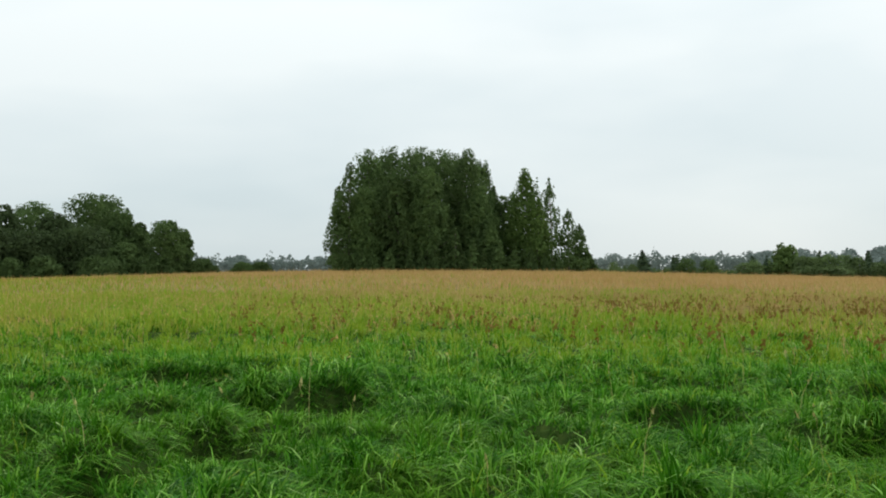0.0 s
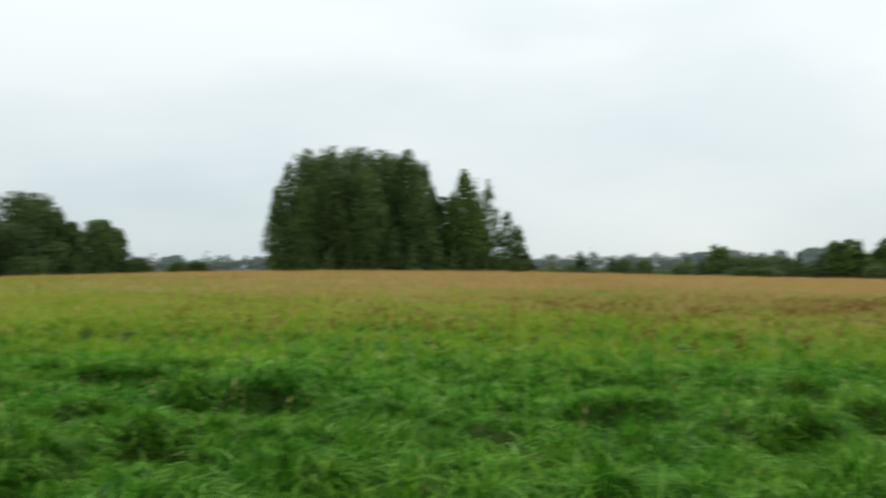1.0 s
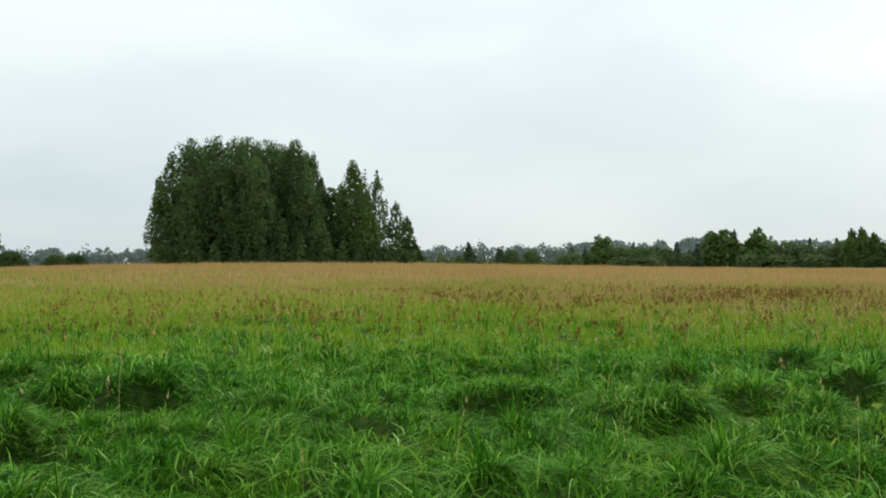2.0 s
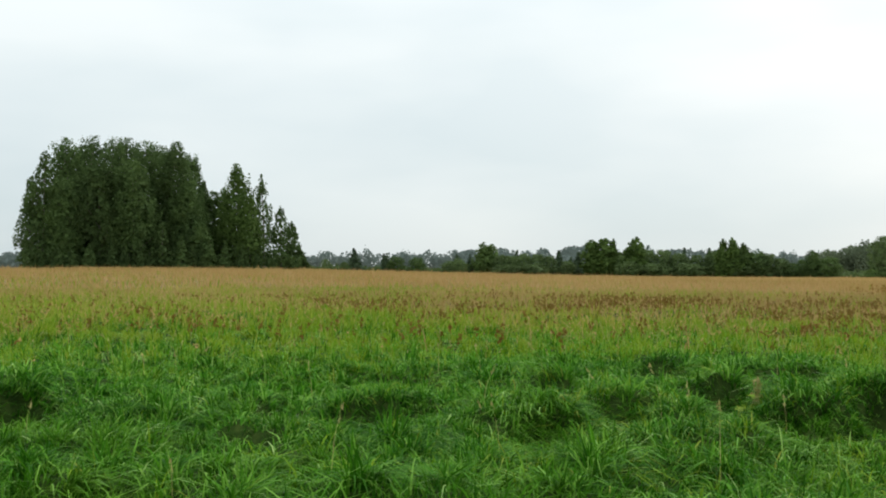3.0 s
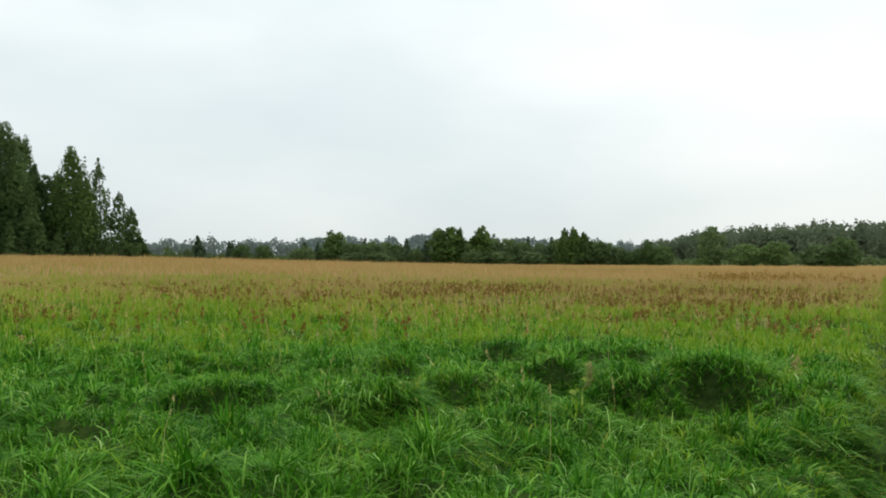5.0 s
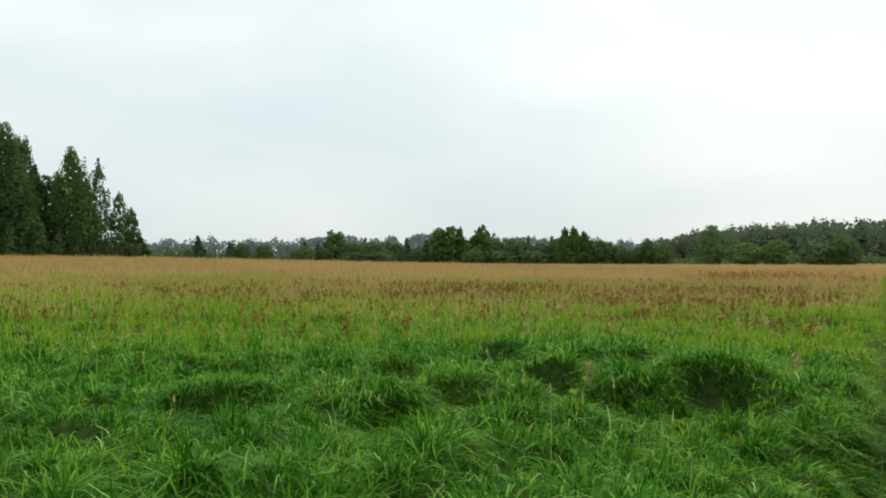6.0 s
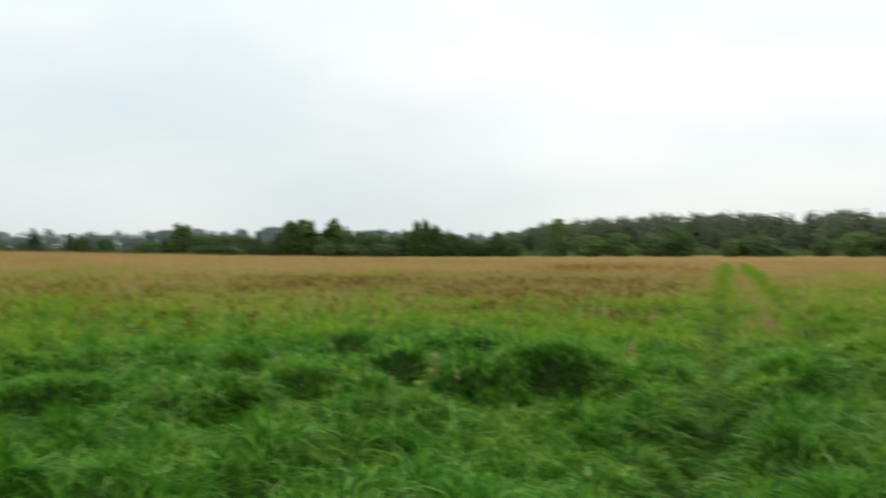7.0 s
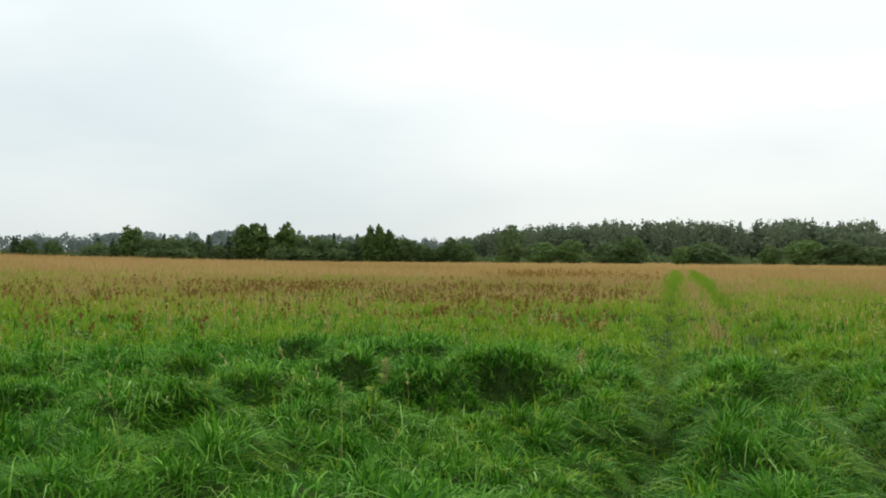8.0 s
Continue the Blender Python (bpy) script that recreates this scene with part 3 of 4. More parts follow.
own_tree("aspen_tree", "aspen", 2.05, 147, 13.1, 6.7, ASPEN, "tall dark green aspen in the dense field grove", "tree", "aspens of the field grove", foot=0.03, leaf_count=12500, leaf_size=0.26, limbs=30, clumps=300, heart=0.25)
own_tree("aspen_tree", "aspen", -4.48, 147, 13.1, 6.9, ASPEN, "tall dark green aspen in the dense field grove", "tree", "aspens of the field grove", foot=0.03, leaf_count=12500, leaf_size=0.26, limbs=30, clumps=300, heart=0.25)
own_tree("aspen_tree", "column", -5.55, 148, 16.9, 7.2, ASPEN, "slender aspen with thin see-through foliage at the grove edge", "tree", "aspens of the field grove", foot=0.04, leaf_count=4600, leaf_size=0.27, limbs=40, clumps=90, heart=0.2)
own_tree("aspen_tree", "column", -6.08, 150, 13.4, 5.2, ASPEN, "slender aspen with thin see-through foliage at the grove edge", "tree", "aspens of the field grove", foot=0.03, leaf_count=4400, leaf_size=0.27, clumps=120, heart=0.3)
own_tree("broadleaf_tree", "round", 3.56, 152, 12.2, 3.9, ASPEN, "dark rounded broadleaf tree standing among the aspens", "tree", "", foot=0.05, leaf_count=4200, leaf_size=0.27)
own_tree("broadleaf_tree", "round", 2.82, 144, 6.9, 3.7, ASPEN, "low dark broadleaf tree in front of the grove", "tree", "", foot=0.03, leaf_count=3200, leaf_size=0.27)
own_tree("poplar_tree", "column", 4.97, 148, 16.1, 7.9, POPLAR, "pointed dense green poplar beside the grove", "tree", "", foot=0.03, leaf_count=12000, leaf_size=0.25, limbs=36, clumps=280, heart=0.25)
own_tree("poplar_tree", "column", 4.23, 151, 12.8, 5.8, POPLAR, "shorter dense green poplar beside the grove", "tree", "", foot=0.03, leaf_count=5000, leaf_size=0.25)
own_tree("poplar_tree", "column", 5.62, 145, 11.1, 4.4, POPLAR, "shorter dense green poplar beside the grove", "tree", "", foot=0.03, leaf_count=4200, leaf_size=0.25)
own_tree("aspen_tree", "column", 6.43, 149, 14.7, 4.3, ASPEN, "sparse slender aspen with bare lower trunk showing", "tree", "aspens beside the poplar", foot=0.08, leaf_count=2300, leaf_size=0.27, limbs=30, clumps=75, heart=0.12)
own_tree("aspen_tree", "column", 7.41, 150, 10.1, 4.3, ASPEN, "sparse slender aspen with bare lower trunk showing", "tree", "aspens beside the poplar", foot=0.05, leaf_count=2200, leaf_size=0.27, limbs=26, clumps=75, heart=0.15)
own_tree("aspen_tree", "column", 8.03, 152, 7.8, 4.0, ASPEN, "sparse slender aspen with bare lower trunk showing", "tree", "aspens beside the poplar", foot=0.03, leaf_count=2200, leaf_size=0.27, limbs=24, clumps=70, heart=0.2)
own_tree("aspen_tree", "column", 8.55, 150, 3.4, 2.4, ASPEN, "sparse slender aspen with bare lower trunk showing", "tree", "aspens beside the poplar", foot=0.02, leaf_count=600, limbs=18)
own_tree("sapling", "cone", 0.74, 141, 6.8, 3.3, HAZEL, "young green sapling in front of the grove", "sapling", "saplings before the grove", foot=0.02, leaf_count=1100, leaf_size=0.28, limbs=10, clumps=50)
own_tree("sapling", "cone", 3.42, 141, 4.7, 2.5, HAZEL, "young green sapling in front of the grove", "sapling", "saplings before the grove", foot=0.02, leaf_count=1100, leaf_size=0.28, limbs=10, clumps=50)
own_tree("sapling", "cone", 1.81, 141, 4.7, 3.0, HAZEL, "young green sapling in front of the grove", "sapling", "saplings before the grove", foot=0.02, leaf_count=1100, leaf_size=0.28, limbs=10, clumps=50)
own_tree("sapling", "cone", -0.47, 141, 3.9, 3.0, HAZEL, "young green sapling in front of the grove", "sapling", "saplings before the grove", foot=0.02, leaf_count=1100, leaf_size=0.28, limbs=10, clumps=50)
own_tree("sapling", "cone", -1.98, 141, 4.3, 2.5, HAZEL, "young green sapling in front of the grove", "sapling", "saplings before the grove", foot=0.02, leaf_count=1100, leaf_size=0.28, limbs=10, clumps=50)
own_tree("sapling", "cone", -3.15, 141, 3.5, 2.8, HAZEL, "young green sapling in front of the grove", "sapling", "saplings before the grove", foot=0.02, leaf_count=1100, leaf_size=0.28, limbs=10, clumps=50)
own_tree("sapling", "cone", 4.22, 141, 4.2, 2.3, HAZEL, "young green sapling in front of the grove", "sapling", "saplings before the grove", foot=0.02, leaf_count=1100, leaf_size=0.28, limbs=10, clumps=50)
own_tree("sapling", "cone", 2.41, 141, 3.5, 2.0, HAZEL, "young green sapling in front of the grove", "sapling", "saplings before the grove", foot=0.02, leaf_count=1100, leaf_size=0.28, limbs=10, clumps=50)
own_tree("sapling", "cone", -4.81, 141, 3.5, 2.5, HAZEL, "young green sapling in front of the grove", "sapling", "saplings before the grove", foot=0.02, leaf_count=1100, leaf_size=0.28, limbs=10, clumps=50)
own_tree("sapling", "cone", -5.74, 141, 2.9, 2.1, HAZEL, "young green sapling in front of the grove", "sapling", "saplings before the grove", foot=0.02, leaf_count=1100, leaf_size=0.28, limbs=10, clumps=50)
own_tree("sapling", "cone", 5.21, 141, 3.6, 2.8, HAZEL, "young green sapling in front of the grove", "sapling", "saplings before the grove", foot=0.02, leaf_count=1100, leaf_size=0.28, limbs=10, clumps=50)
own_tree("sapling", "cone", 6.04, 141, 2.6, 1.6, HAZEL, "young green sapling in front of the grove", "sapling", "saplings before the grove", foot=0.02, leaf_count=1100, leaf_size=0.28, limbs=10, clumps=50)
own_tree("sapling", "cone", -4.08, 141, 3.0, 2.5, HAZEL, "young green sapling in front of the grove", "sapling", "saplings before the grove", foot=0.02, leaf_count=1100, leaf_size=0.28, limbs=10, clumps=50)
own_tree("sapling", "cone", -1.31, 141, 3.0, 2.5, HAZEL, "young green sapling in front of the grove", "sapling", "saplings before the grove", foot=0.02, leaf_count=1100, leaf_size=0.28, limbs=10, clumps=50)
own_tree("sapling", "cone", 0.20, 141, 2.8, 2.5, HAZEL, "young green sapling in front of the grove", "sapling", "saplings before the grove", foot=0.02, leaf_count=1100, leaf_size=0.28, limbs=10, clumps=50)
own_tree("sapling", "cone", 1.21, 141, 3.0, 2.1, HAZEL, "young green sapling in front of the grove", "sapling", "saplings before the grove", foot=0.02, leaf_count=1100, leaf_size=0.28, limbs=10, clumps=50)
own_tree("sapling", "cone", 3.05, 141, 2.7, 2.1, HAZEL, "young green sapling in front of the grove", "sapling", "saplings before the grove", foot=0.02, leaf_count=1100, leaf_size=0.28, limbs=10, clumps=50)
own_tree("sapling", "cone", 6.87, 141, 2.4, 1.8, HAZEL, "young green sapling in front of the grove", "sapling", "saplings before the grove", foot=0.02, leaf_count=1100, leaf_size=0.28, limbs=10, clumps=50)

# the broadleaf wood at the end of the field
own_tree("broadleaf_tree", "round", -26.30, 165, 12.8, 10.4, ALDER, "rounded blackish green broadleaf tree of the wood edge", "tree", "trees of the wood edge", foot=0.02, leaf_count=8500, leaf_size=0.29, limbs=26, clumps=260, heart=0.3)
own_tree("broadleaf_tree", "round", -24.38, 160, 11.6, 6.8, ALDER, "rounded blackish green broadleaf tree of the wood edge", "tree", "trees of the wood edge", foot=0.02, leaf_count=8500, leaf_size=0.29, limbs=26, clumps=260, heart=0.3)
own_tree("broadleaf_tree", "round", -22.91, 168, 12.8, 10.0, ASPEN, "rounded dark green broadleaf tree of the wood edge", "tree", "trees of the wood edge", foot=0.02, leaf_count=8500, leaf_size=0.29, limbs=26, clumps=260, heart=0.3)
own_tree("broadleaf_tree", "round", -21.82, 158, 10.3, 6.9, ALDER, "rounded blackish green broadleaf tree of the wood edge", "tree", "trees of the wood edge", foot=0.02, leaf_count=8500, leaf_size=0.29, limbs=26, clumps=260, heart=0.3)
own_tree("broadleaf_tree", "round", -20.07, 164, 13.8, 9.9, ASPEN, "rounded dark green broadleaf tree of the wood edge", "tree", "trees of the wood edge", foot=0.02, leaf_count=8500, leaf_size=0.29, limbs=26, clumps=260, heart=0.3)
own_tree("broadleaf_tree", "round", -19.18, 170, 14.1, 7.5, ASPEN, "rounded dark green broadleaf tree of the wood edge", "tree", "trees of the wood edge", foot=0.02, leaf_count=8500, leaf_size=0.29, limbs=26, clumps=260, heart=0.3)
own_tree("broadleaf_tree", "round", -18.42, 160, 11.1, 5.3, ASPEN, "rounded dark green broadleaf tree of the wood edge", "tree", "trees of the wood edge", foot=0.02, leaf_count=8500, leaf_size=0.29, limbs=26, clumps=260, heart=0.3)
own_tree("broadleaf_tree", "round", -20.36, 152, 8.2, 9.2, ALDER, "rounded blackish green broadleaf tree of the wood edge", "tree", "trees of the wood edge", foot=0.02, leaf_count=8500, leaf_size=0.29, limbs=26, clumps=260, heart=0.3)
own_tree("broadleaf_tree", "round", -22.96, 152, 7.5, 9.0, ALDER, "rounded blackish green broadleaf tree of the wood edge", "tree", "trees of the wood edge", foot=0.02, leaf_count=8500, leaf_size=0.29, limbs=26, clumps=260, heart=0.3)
own_tree("broadleaf_tree", "round", -17.48, 158, 8.6, 3.9, ASPEN, "rounded dark green broadleaf tree of the wood edge", "tree", "trees of the wood edge", foot=0.02, leaf_count=8500, leaf_size=0.29, limbs=26, clumps=260, heart=0.3)
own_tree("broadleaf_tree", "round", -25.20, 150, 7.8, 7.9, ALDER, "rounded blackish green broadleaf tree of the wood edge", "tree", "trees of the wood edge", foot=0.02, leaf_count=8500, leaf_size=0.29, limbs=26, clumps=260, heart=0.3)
own_tree("broadleaf_tree", "round", -18.11, 149, 5.1, 5.0, ASPEN, "rounded dark green broadleaf tree of the wood edge", "tree", "trees of the wood edge", foot=0.02, leaf_count=8500, leaf_size=0.29, limbs=26, clumps=260, heart=0.3)
own_tree("maple_tree", "round", -15.94, 150, 8.5, 6.1, ASPEN, "domed dark maple with a short trunk at the wood edge", "tree", "", foot=0.12, leaf_count=8000, leaf_size=0.25, limbs=34, clumps=200, heart=0.25)
own_tree("maple_tree", "round", -15.03, 152, 7.2, 3.4, ASPEN, "smaller dark maple close beside the domed one", "tree", "", foot=0.1, leaf_count=2800, leaf_size=0.28)
own_tree("spruce_tree", "cone", -18.24, 166, 11.5, 2.2, NEEDLES, "narrow dark spruce tip rising from the wood", "tree", "", foot=0.03, leaf_count=900)
own_tree("willow_bush", "bush", -22.38, 146, 3.4, 5.5, HAZEL, "low rounded green willow bush on the field edge", "bush", "willow bushes on the field edge", foot=0.0, leaf_count=3000, leaf_size=0.28, limbs=12, clumps=110)
own_tree("willow_bush", "bush", -19.16, 147, 3.3, 8.9, HAZEL, "low rounded green willow bush on the field edge", "bush", "willow bushes on the field edge", foot=0.0, leaf_count=3000, leaf_size=0.28, limbs=12, clumps=110)
own_tree("willow_bush", "bush", -17.19, 148, 2.9, 6.6, HAZEL, "low rounded green willow bush on the field edge", "bush", "willow bushes on the field edge", foot=0.0, leaf_count=3000, leaf_size=0.28, limbs=12, clumps=110)
own_tree("willow_bush", "bush", -13.93, 150, 2.6, 4.8, HAZEL, "low rounded green willow bush on the field edge", "bush", "willow bushes on the field edge", foot=0.0, leaf_count=3000, leaf_size=0.28, limbs=12, clumps=110)
own_tree("willow_bush", "bush", -14.40, 149, 2.2, 2.5, HAZEL, "low rounded green willow bush on the field edge", "bush", "willow bushes on the field edge", foot=0.0, leaf_count=3000, leaf_size=0.28, limbs=12, clumps=110)
own_tree("willow_bush", "bush", -11.70, 165, 2.3, 4.2, HAZEL, "low rounded green willow bush on the field edge", "bush", "willow bushes on the field edge", foot=0.0, leaf_count=3000, leaf_size=0.28, limbs=12, clumps=110)
own_tree("willow_bush", "bush", -10.66, 166, 2.2, 4.2, HAZEL, "low rounded green willow bush on the field edge", "bush", "willow bushes on the field edge", foot=0.0, leaf_count=3000, leaf_size=0.28, limbs=12, clumps=110)
own_tree("willow_bush", "bush", -24.08, 147, 3.3, 4.7, HAZEL, "low rounded green willow bush on the field edge", "bush", "willow bushes on the field edge", foot=0.0, leaf_count=3000, leaf_size=0.28, limbs=12, clumps=110)
own_tree("willow_bush", "bush", -15.80, 149, 2.0, 5.0, HAZEL, "low rounded green willow bush on the field edge", "bush", "willow bushes on the field edge", foot=0.0, leaf_count=3000, leaf_size=0.28, limbs=12, clumps=110)

# the hedgerow across the far side of the field
row_tree("spruce_tree", "cone", 13.54, 262, 6.3, 5.4, NEEDLES, "dark pointed spruce in the hedgerow", "tree", "hedgerow spruces")
row_tree("spruce_tree", "cone", 17.76, 262, 6.0, 6.9, NEEDLES, "dark pointed spruce in the hedgerow", "tree", "hedgerow spruces")
row_tree("spruce_tree", "cone", 23.75, 262, 7.2, 5.2, NEEDLES, "dark pointed spruce in the hedgerow", "tree", "hedgerow spruces")
row_tree("spruce_tree", "cone", 24.90, 262, 6.6, 6.2, NEEDLES, "dark pointed spruce in the hedgerow", "tree", "hedgerow spruces")
row_tree("spruce_tree", "cone", 18.51, 262, 6.0, 4.2, NEEDLES, "dark pointed spruce in the hedgerow", "tree", "hedgerow spruces")
row_tree("spruce_tree", "cone", 21.25, 262, 7.3, 5.2, NEEDLES, "dark pointed spruce in the hedgerow", "tree", "hedgerow spruces")
row_tree("spruce_tree", "cone", 30.86, 262, 7.8, 4.4, NEEDLES, "dark pointed spruce in the hedgerow", "tree", "hedgerow spruces")
row_tree("spruce_tree", "cone", 32.25, 262, 7.7, 4.4, NEEDLES, "dark pointed spruce in the hedgerow", "tree", "hedgerow spruces")
row_tree("spruce_tree", "cone", 24.42, 262, 5.3, 4.3, NEEDLES, "dark pointed spruce in the hedgerow", "tree", "hedgerow spruces")
row_tree("spruce_tree", "cone", 11.67, 262, 7.6, 7.0, NEEDLES, "dark pointed spruce in the hedgerow", "tree", "hedgerow spruces")
row_tree("spruce_tree", "cone", 13.42, 262, 6.2, 3.5, NEEDLES, "dark pointed spruce in the hedgerow", "tree", "hedgerow spruces")
row_tree("broadleaf_tree", "round", 14.16, 255, 5.4, 5.8, ASPEN, "dark globe-shaped tree standing alone at the field edge", "tree", "globe-shaped trees")
row_tree("broadleaf_tree", "round", 15.39, 255, 5.2, 5.5, ASPEN, "dark globe-shaped tree standing alone at the field edge", "tree", "globe-shaped trees")
row_tree("willow_bush", "bush", 9.98, 255, 4.6, 4.4, WILLOW, "low willow bush at the far field edge", "bush", "far willow bushes")
row_tree("willow_bush", "bush", 11.11, 255, 4.0, 3.8, WILLOW, "low willow bush at the far field edge", "bush", "far willow bushes")
row_tree("willow_bush", "bush", 17.86, 255, 4.9, 5.7, WILLOW, "low willow bush at the far field edge", "bush", "far willow bushes")
row_tree("willow_bush", "bush", 13.03, 255, 3.1, 3.5, WILLOW, "low willow bush at the far field edge", "bush", "far willow bushes")
row_tree("poplar_tree", "column", 19.26, 258, 9.2, 6.6, BRIGHT, "light green poplar with a ragged top", "tree", "")
row_tree("poplar_tree", "column", 19.68, 260, 8.8, 6.1, BRIGHT, "light green poplar with a ragged top", "tree", "")
row_tree("broadleaf_tree", "round", 17.58, 256, 4.3, 8.5, WILLOW, "hedgerow tree of dark green foliage on the field edge", "tree", "hedgerow trees")
row_tree("broadleaf_tree", "round", 20.36, 256, 6.0, 5.7, WILLOW, "hedgerow tree of dark green foliage on the field edge", "tree", "hedgerow trees")
row_tree("broadleaf_tree", "round", 20.97, 256, 5.6, 5.7, WILLOW, "hedgerow tree of dark green foliage on the field edge", "tree", "hedgerow trees")
row_tree("broadleaf_tree", "round", 21.68, 256, 6.2, 5.2, WILLOW, "hedgerow tree of dark green foliage on the field edge", "tree", "hedgerow trees")
row_tree("broadleaf_tree", "round", 22.46, 256, 6.1, 5.8, WILLOW, "hedgerow tree of dark green foliage on the field edge", "tree", "hedgerow trees")
row_tree("broadleaf_tree", "round", 23.15, 256, 5.7, 5.2, WILLOW, "hedgerow tree of dark green foliage on the field edge", "tree", "hedgerow trees")
row_tree("broadleaf_tree", "round", 24.20, 256, 4.3, 5.2, WILLOW, "hedgerow tree of dark green foliage on the field edge", "tree", "hedgerow trees")
# the hedgerow aspens wear the paler POPLAR leaves to put haze into their colour
row_tree("aspen_tree", "aspen", 25.70, 256, 9.7, 6.7, POPLAR, "hedgerow tree of dark green foliage on the field edge", "tree", "hedgerow trees")
row_tree("aspen_tree", "aspen", 26.34, 256, 10.1, 7.9, POPLAR, "hedgerow tree of dark green foliage on the field edge", "tree", "hedgerow trees")
row_tree("aspen_tree", "column", 26.79, 256, 10.0, 5.3, POPLAR, "hedgerow tree of dark green foliage on the field edge", "tree", "hedgerow trees")
row_tree("aspen_tree", "column", 28.12, 256, 10.5, 8.3, POPLAR, "hedgerow tree of dark green foliage on the field edge", "tree", "hedgerow trees")
row_tree("aspen_tree", "column", 27.71, 256, 7.7, 5.0, POPLAR, "hedgerow tree of dark green foliage on the field edge", "tree", "hedgerow trees")
row_tree("broadleaf_tree", "round", 27.32, 256, 6.5, 5.9, WILLOW, "hedgerow tree of dark green foliage on the field edge", "tree", "hedgerow trees")
row_tree("broadleaf_tree", "round", 28.88, 256, 7.2, 5.9, WILLOW, "hedgerow tree of dark green foliage on the field edge", "tree", "hedgerow trees")
row_tree("broadleaf_tree", "round", 29.74, 256, 7.3, 6.2, WILLOW, "hedgerow tree of dark green foliage on the field edge", "tree", "hedgerow trees")
row_tree("broadleaf_tree", "round", 30.60, 256, 6.3, 6.5, WILLOW, "hedgerow tree of dark green foliage on the field edge", "tree", "hedgerow trees")
row_tree("broadleaf_tree", "round", 31.59, 256, 5.8, 6.6, WILLOW, "hedgerow tree of dark green foliage on the field edge", "tree", "hedgerow trees")
row_tree("broadleaf_tree", "round", 32.52, 256, 7.0, 5.4, WILLOW, "hedgerow tree of dark green foliage on the field edge", "tree", "hedgerow trees")
row_tree("aspen_tree", "column", 33.05, 252, 9.7, 5.3, POPLAR, "hedgerow tree of dark green foliage on the field edge", "tree", "hedgerow trees")
row_tree("aspen_tree", "column", 33.65, 252, 10.0, 6.8, POPLAR, "hedgerow tree of dark green foliage on the field edge", "tree", "hedgerow trees")
row_tree("aspen_tree", "column", 34.18, 252, 8.7, 5.3, POPLAR, "hedgerow tree of dark green foliage on the field edge", "tree", "hedgerow trees")
row_tree("broadleaf_tree", "round", 34.25, 252, 7.6, 5.0, ASPEN, "hedgerow tree of dark green foliage on the field edge", "tree", "hedgerow trees")
row_tree("broadleaf_tree", "round", 35.02, 252, 6.7, 6.5, ASPEN, "hedgerow tree of dark green foliage on the field edge", "tree", "hedgerow trees")
row_tree("broadleaf_tree", "round", 35.46, 252, 6.1, 5.9, WILLOW, "hedgerow tree of dark green foliage on the field edge", "tree", "hedgerow trees")
row_tree("broadleaf_tree", "round", 36.13, 252, 5.0, 5.0, WILLOW, "hedgerow tree of dark green foliage on the field edge", "tree", "hedgerow trees")
row_tree("broadleaf_tree", "round", 36.67, 252, 3.8, 5.3, ASPEN, "hedgerow tree of dark green foliage on the field edge", "tree", "hedgerow trees")
row_tree("broadleaf_tree", "round", 37.27, 252, 4.7, 4.4, ASPEN, "hedgerow tree of dark green foliage on the field edge", "tree", "hedgerow trees")
row_tree("broadleaf_tree", "round", 37.77, 252, 6.9, 4.4, ASPEN, "hedgerow tree of dark green foliage on the field edge", "tree", "hedgerow trees")
row_tree("broadleaf_tree", "round", 38.61, 252, 5.3, 6.8, ASPEN, "hedgerow tree of dark green foliage on the field edge", "tree", "hedgerow trees")
row_tree("broadleaf_tree", "round", 41.38, 252, 10.1, 7.6, WILLOW, "hedgerow tree of dark green foliage on the field edge", "tree", "hedgerow trees")
row_tree("broadleaf_tree", "round", 34.19, 252, 3.7, 8.8, WILLOW, "hedgerow tree of dark green foliage on the field edge", "tree", "hedgerow trees")
row_tree("broadleaf_tree", "round", 31.19, 252, 3.7, 8.8, WILLOW, "hedgerow tree of dark green foliage on the field edge", "tree", "hedgerow trees")
row_tree("broadleaf_tree", "round", 29.22, 252, 3.6, 8.8, WILLOW, "hedgerow tree of dark green foliage on the field edge", "tree", "hedgerow trees")
row_tree("broadleaf_tree", "round", 27.74, 252, 4.1, 7.3, WILLOW, "hedgerow tree of dark green foliage on the field edge", "tree", "hedgerow trees")
row_tree("broadleaf_tree", "round", 22.16, 252, 3.4, 10.0, WILLOW, "hedgerow tree of dark green foliage on the field edge", "tree", "hedgerow trees")
row_tree("broadleaf_tree", "round", 20.45, 252, 3.3, 7.1, WILLOW, "hedgerow tree of dark green foliage on the field edge", "tree", "hedgerow trees")

# bushes and small trees before the forest
row_tree("willow_bush", "bush", 40.82, 250, 2.3, 6.1, BRIGHT, "pale green bush at the foot of the forest", "bush", "bushes before the forest")
row_tree("broadleaf_tree", "round", 43.21, 250, 5.7, 9.3, BRIGHT, "bushy green tree before the dark forest", "tree", "trees before the forest")
row_tree("broadleaf_tree", "round", 44.86, 250, 6.3, 8.7, BRIGHT, "bushy green tree before the dark forest", "tree", "trees before the forest")
row_tree("broadleaf_tree", "round", 46.99, 250, 5.5, 8.6, WILLOW, "bushy green tree before the dark forest", "tree", "trees before the forest")
row_tree("broadleaf_tree", "round", 48.35, 250, 7.4, 8.6, ASPEN, "bushy green tree before the dark forest", "tree", "trees before the forest")
row_tree("willow_bush", "bush", 47.48, 250, 3.2, 7.2, BRIGHT, "pale green bush at the foot of the forest", "bush", "bushes before the forest")
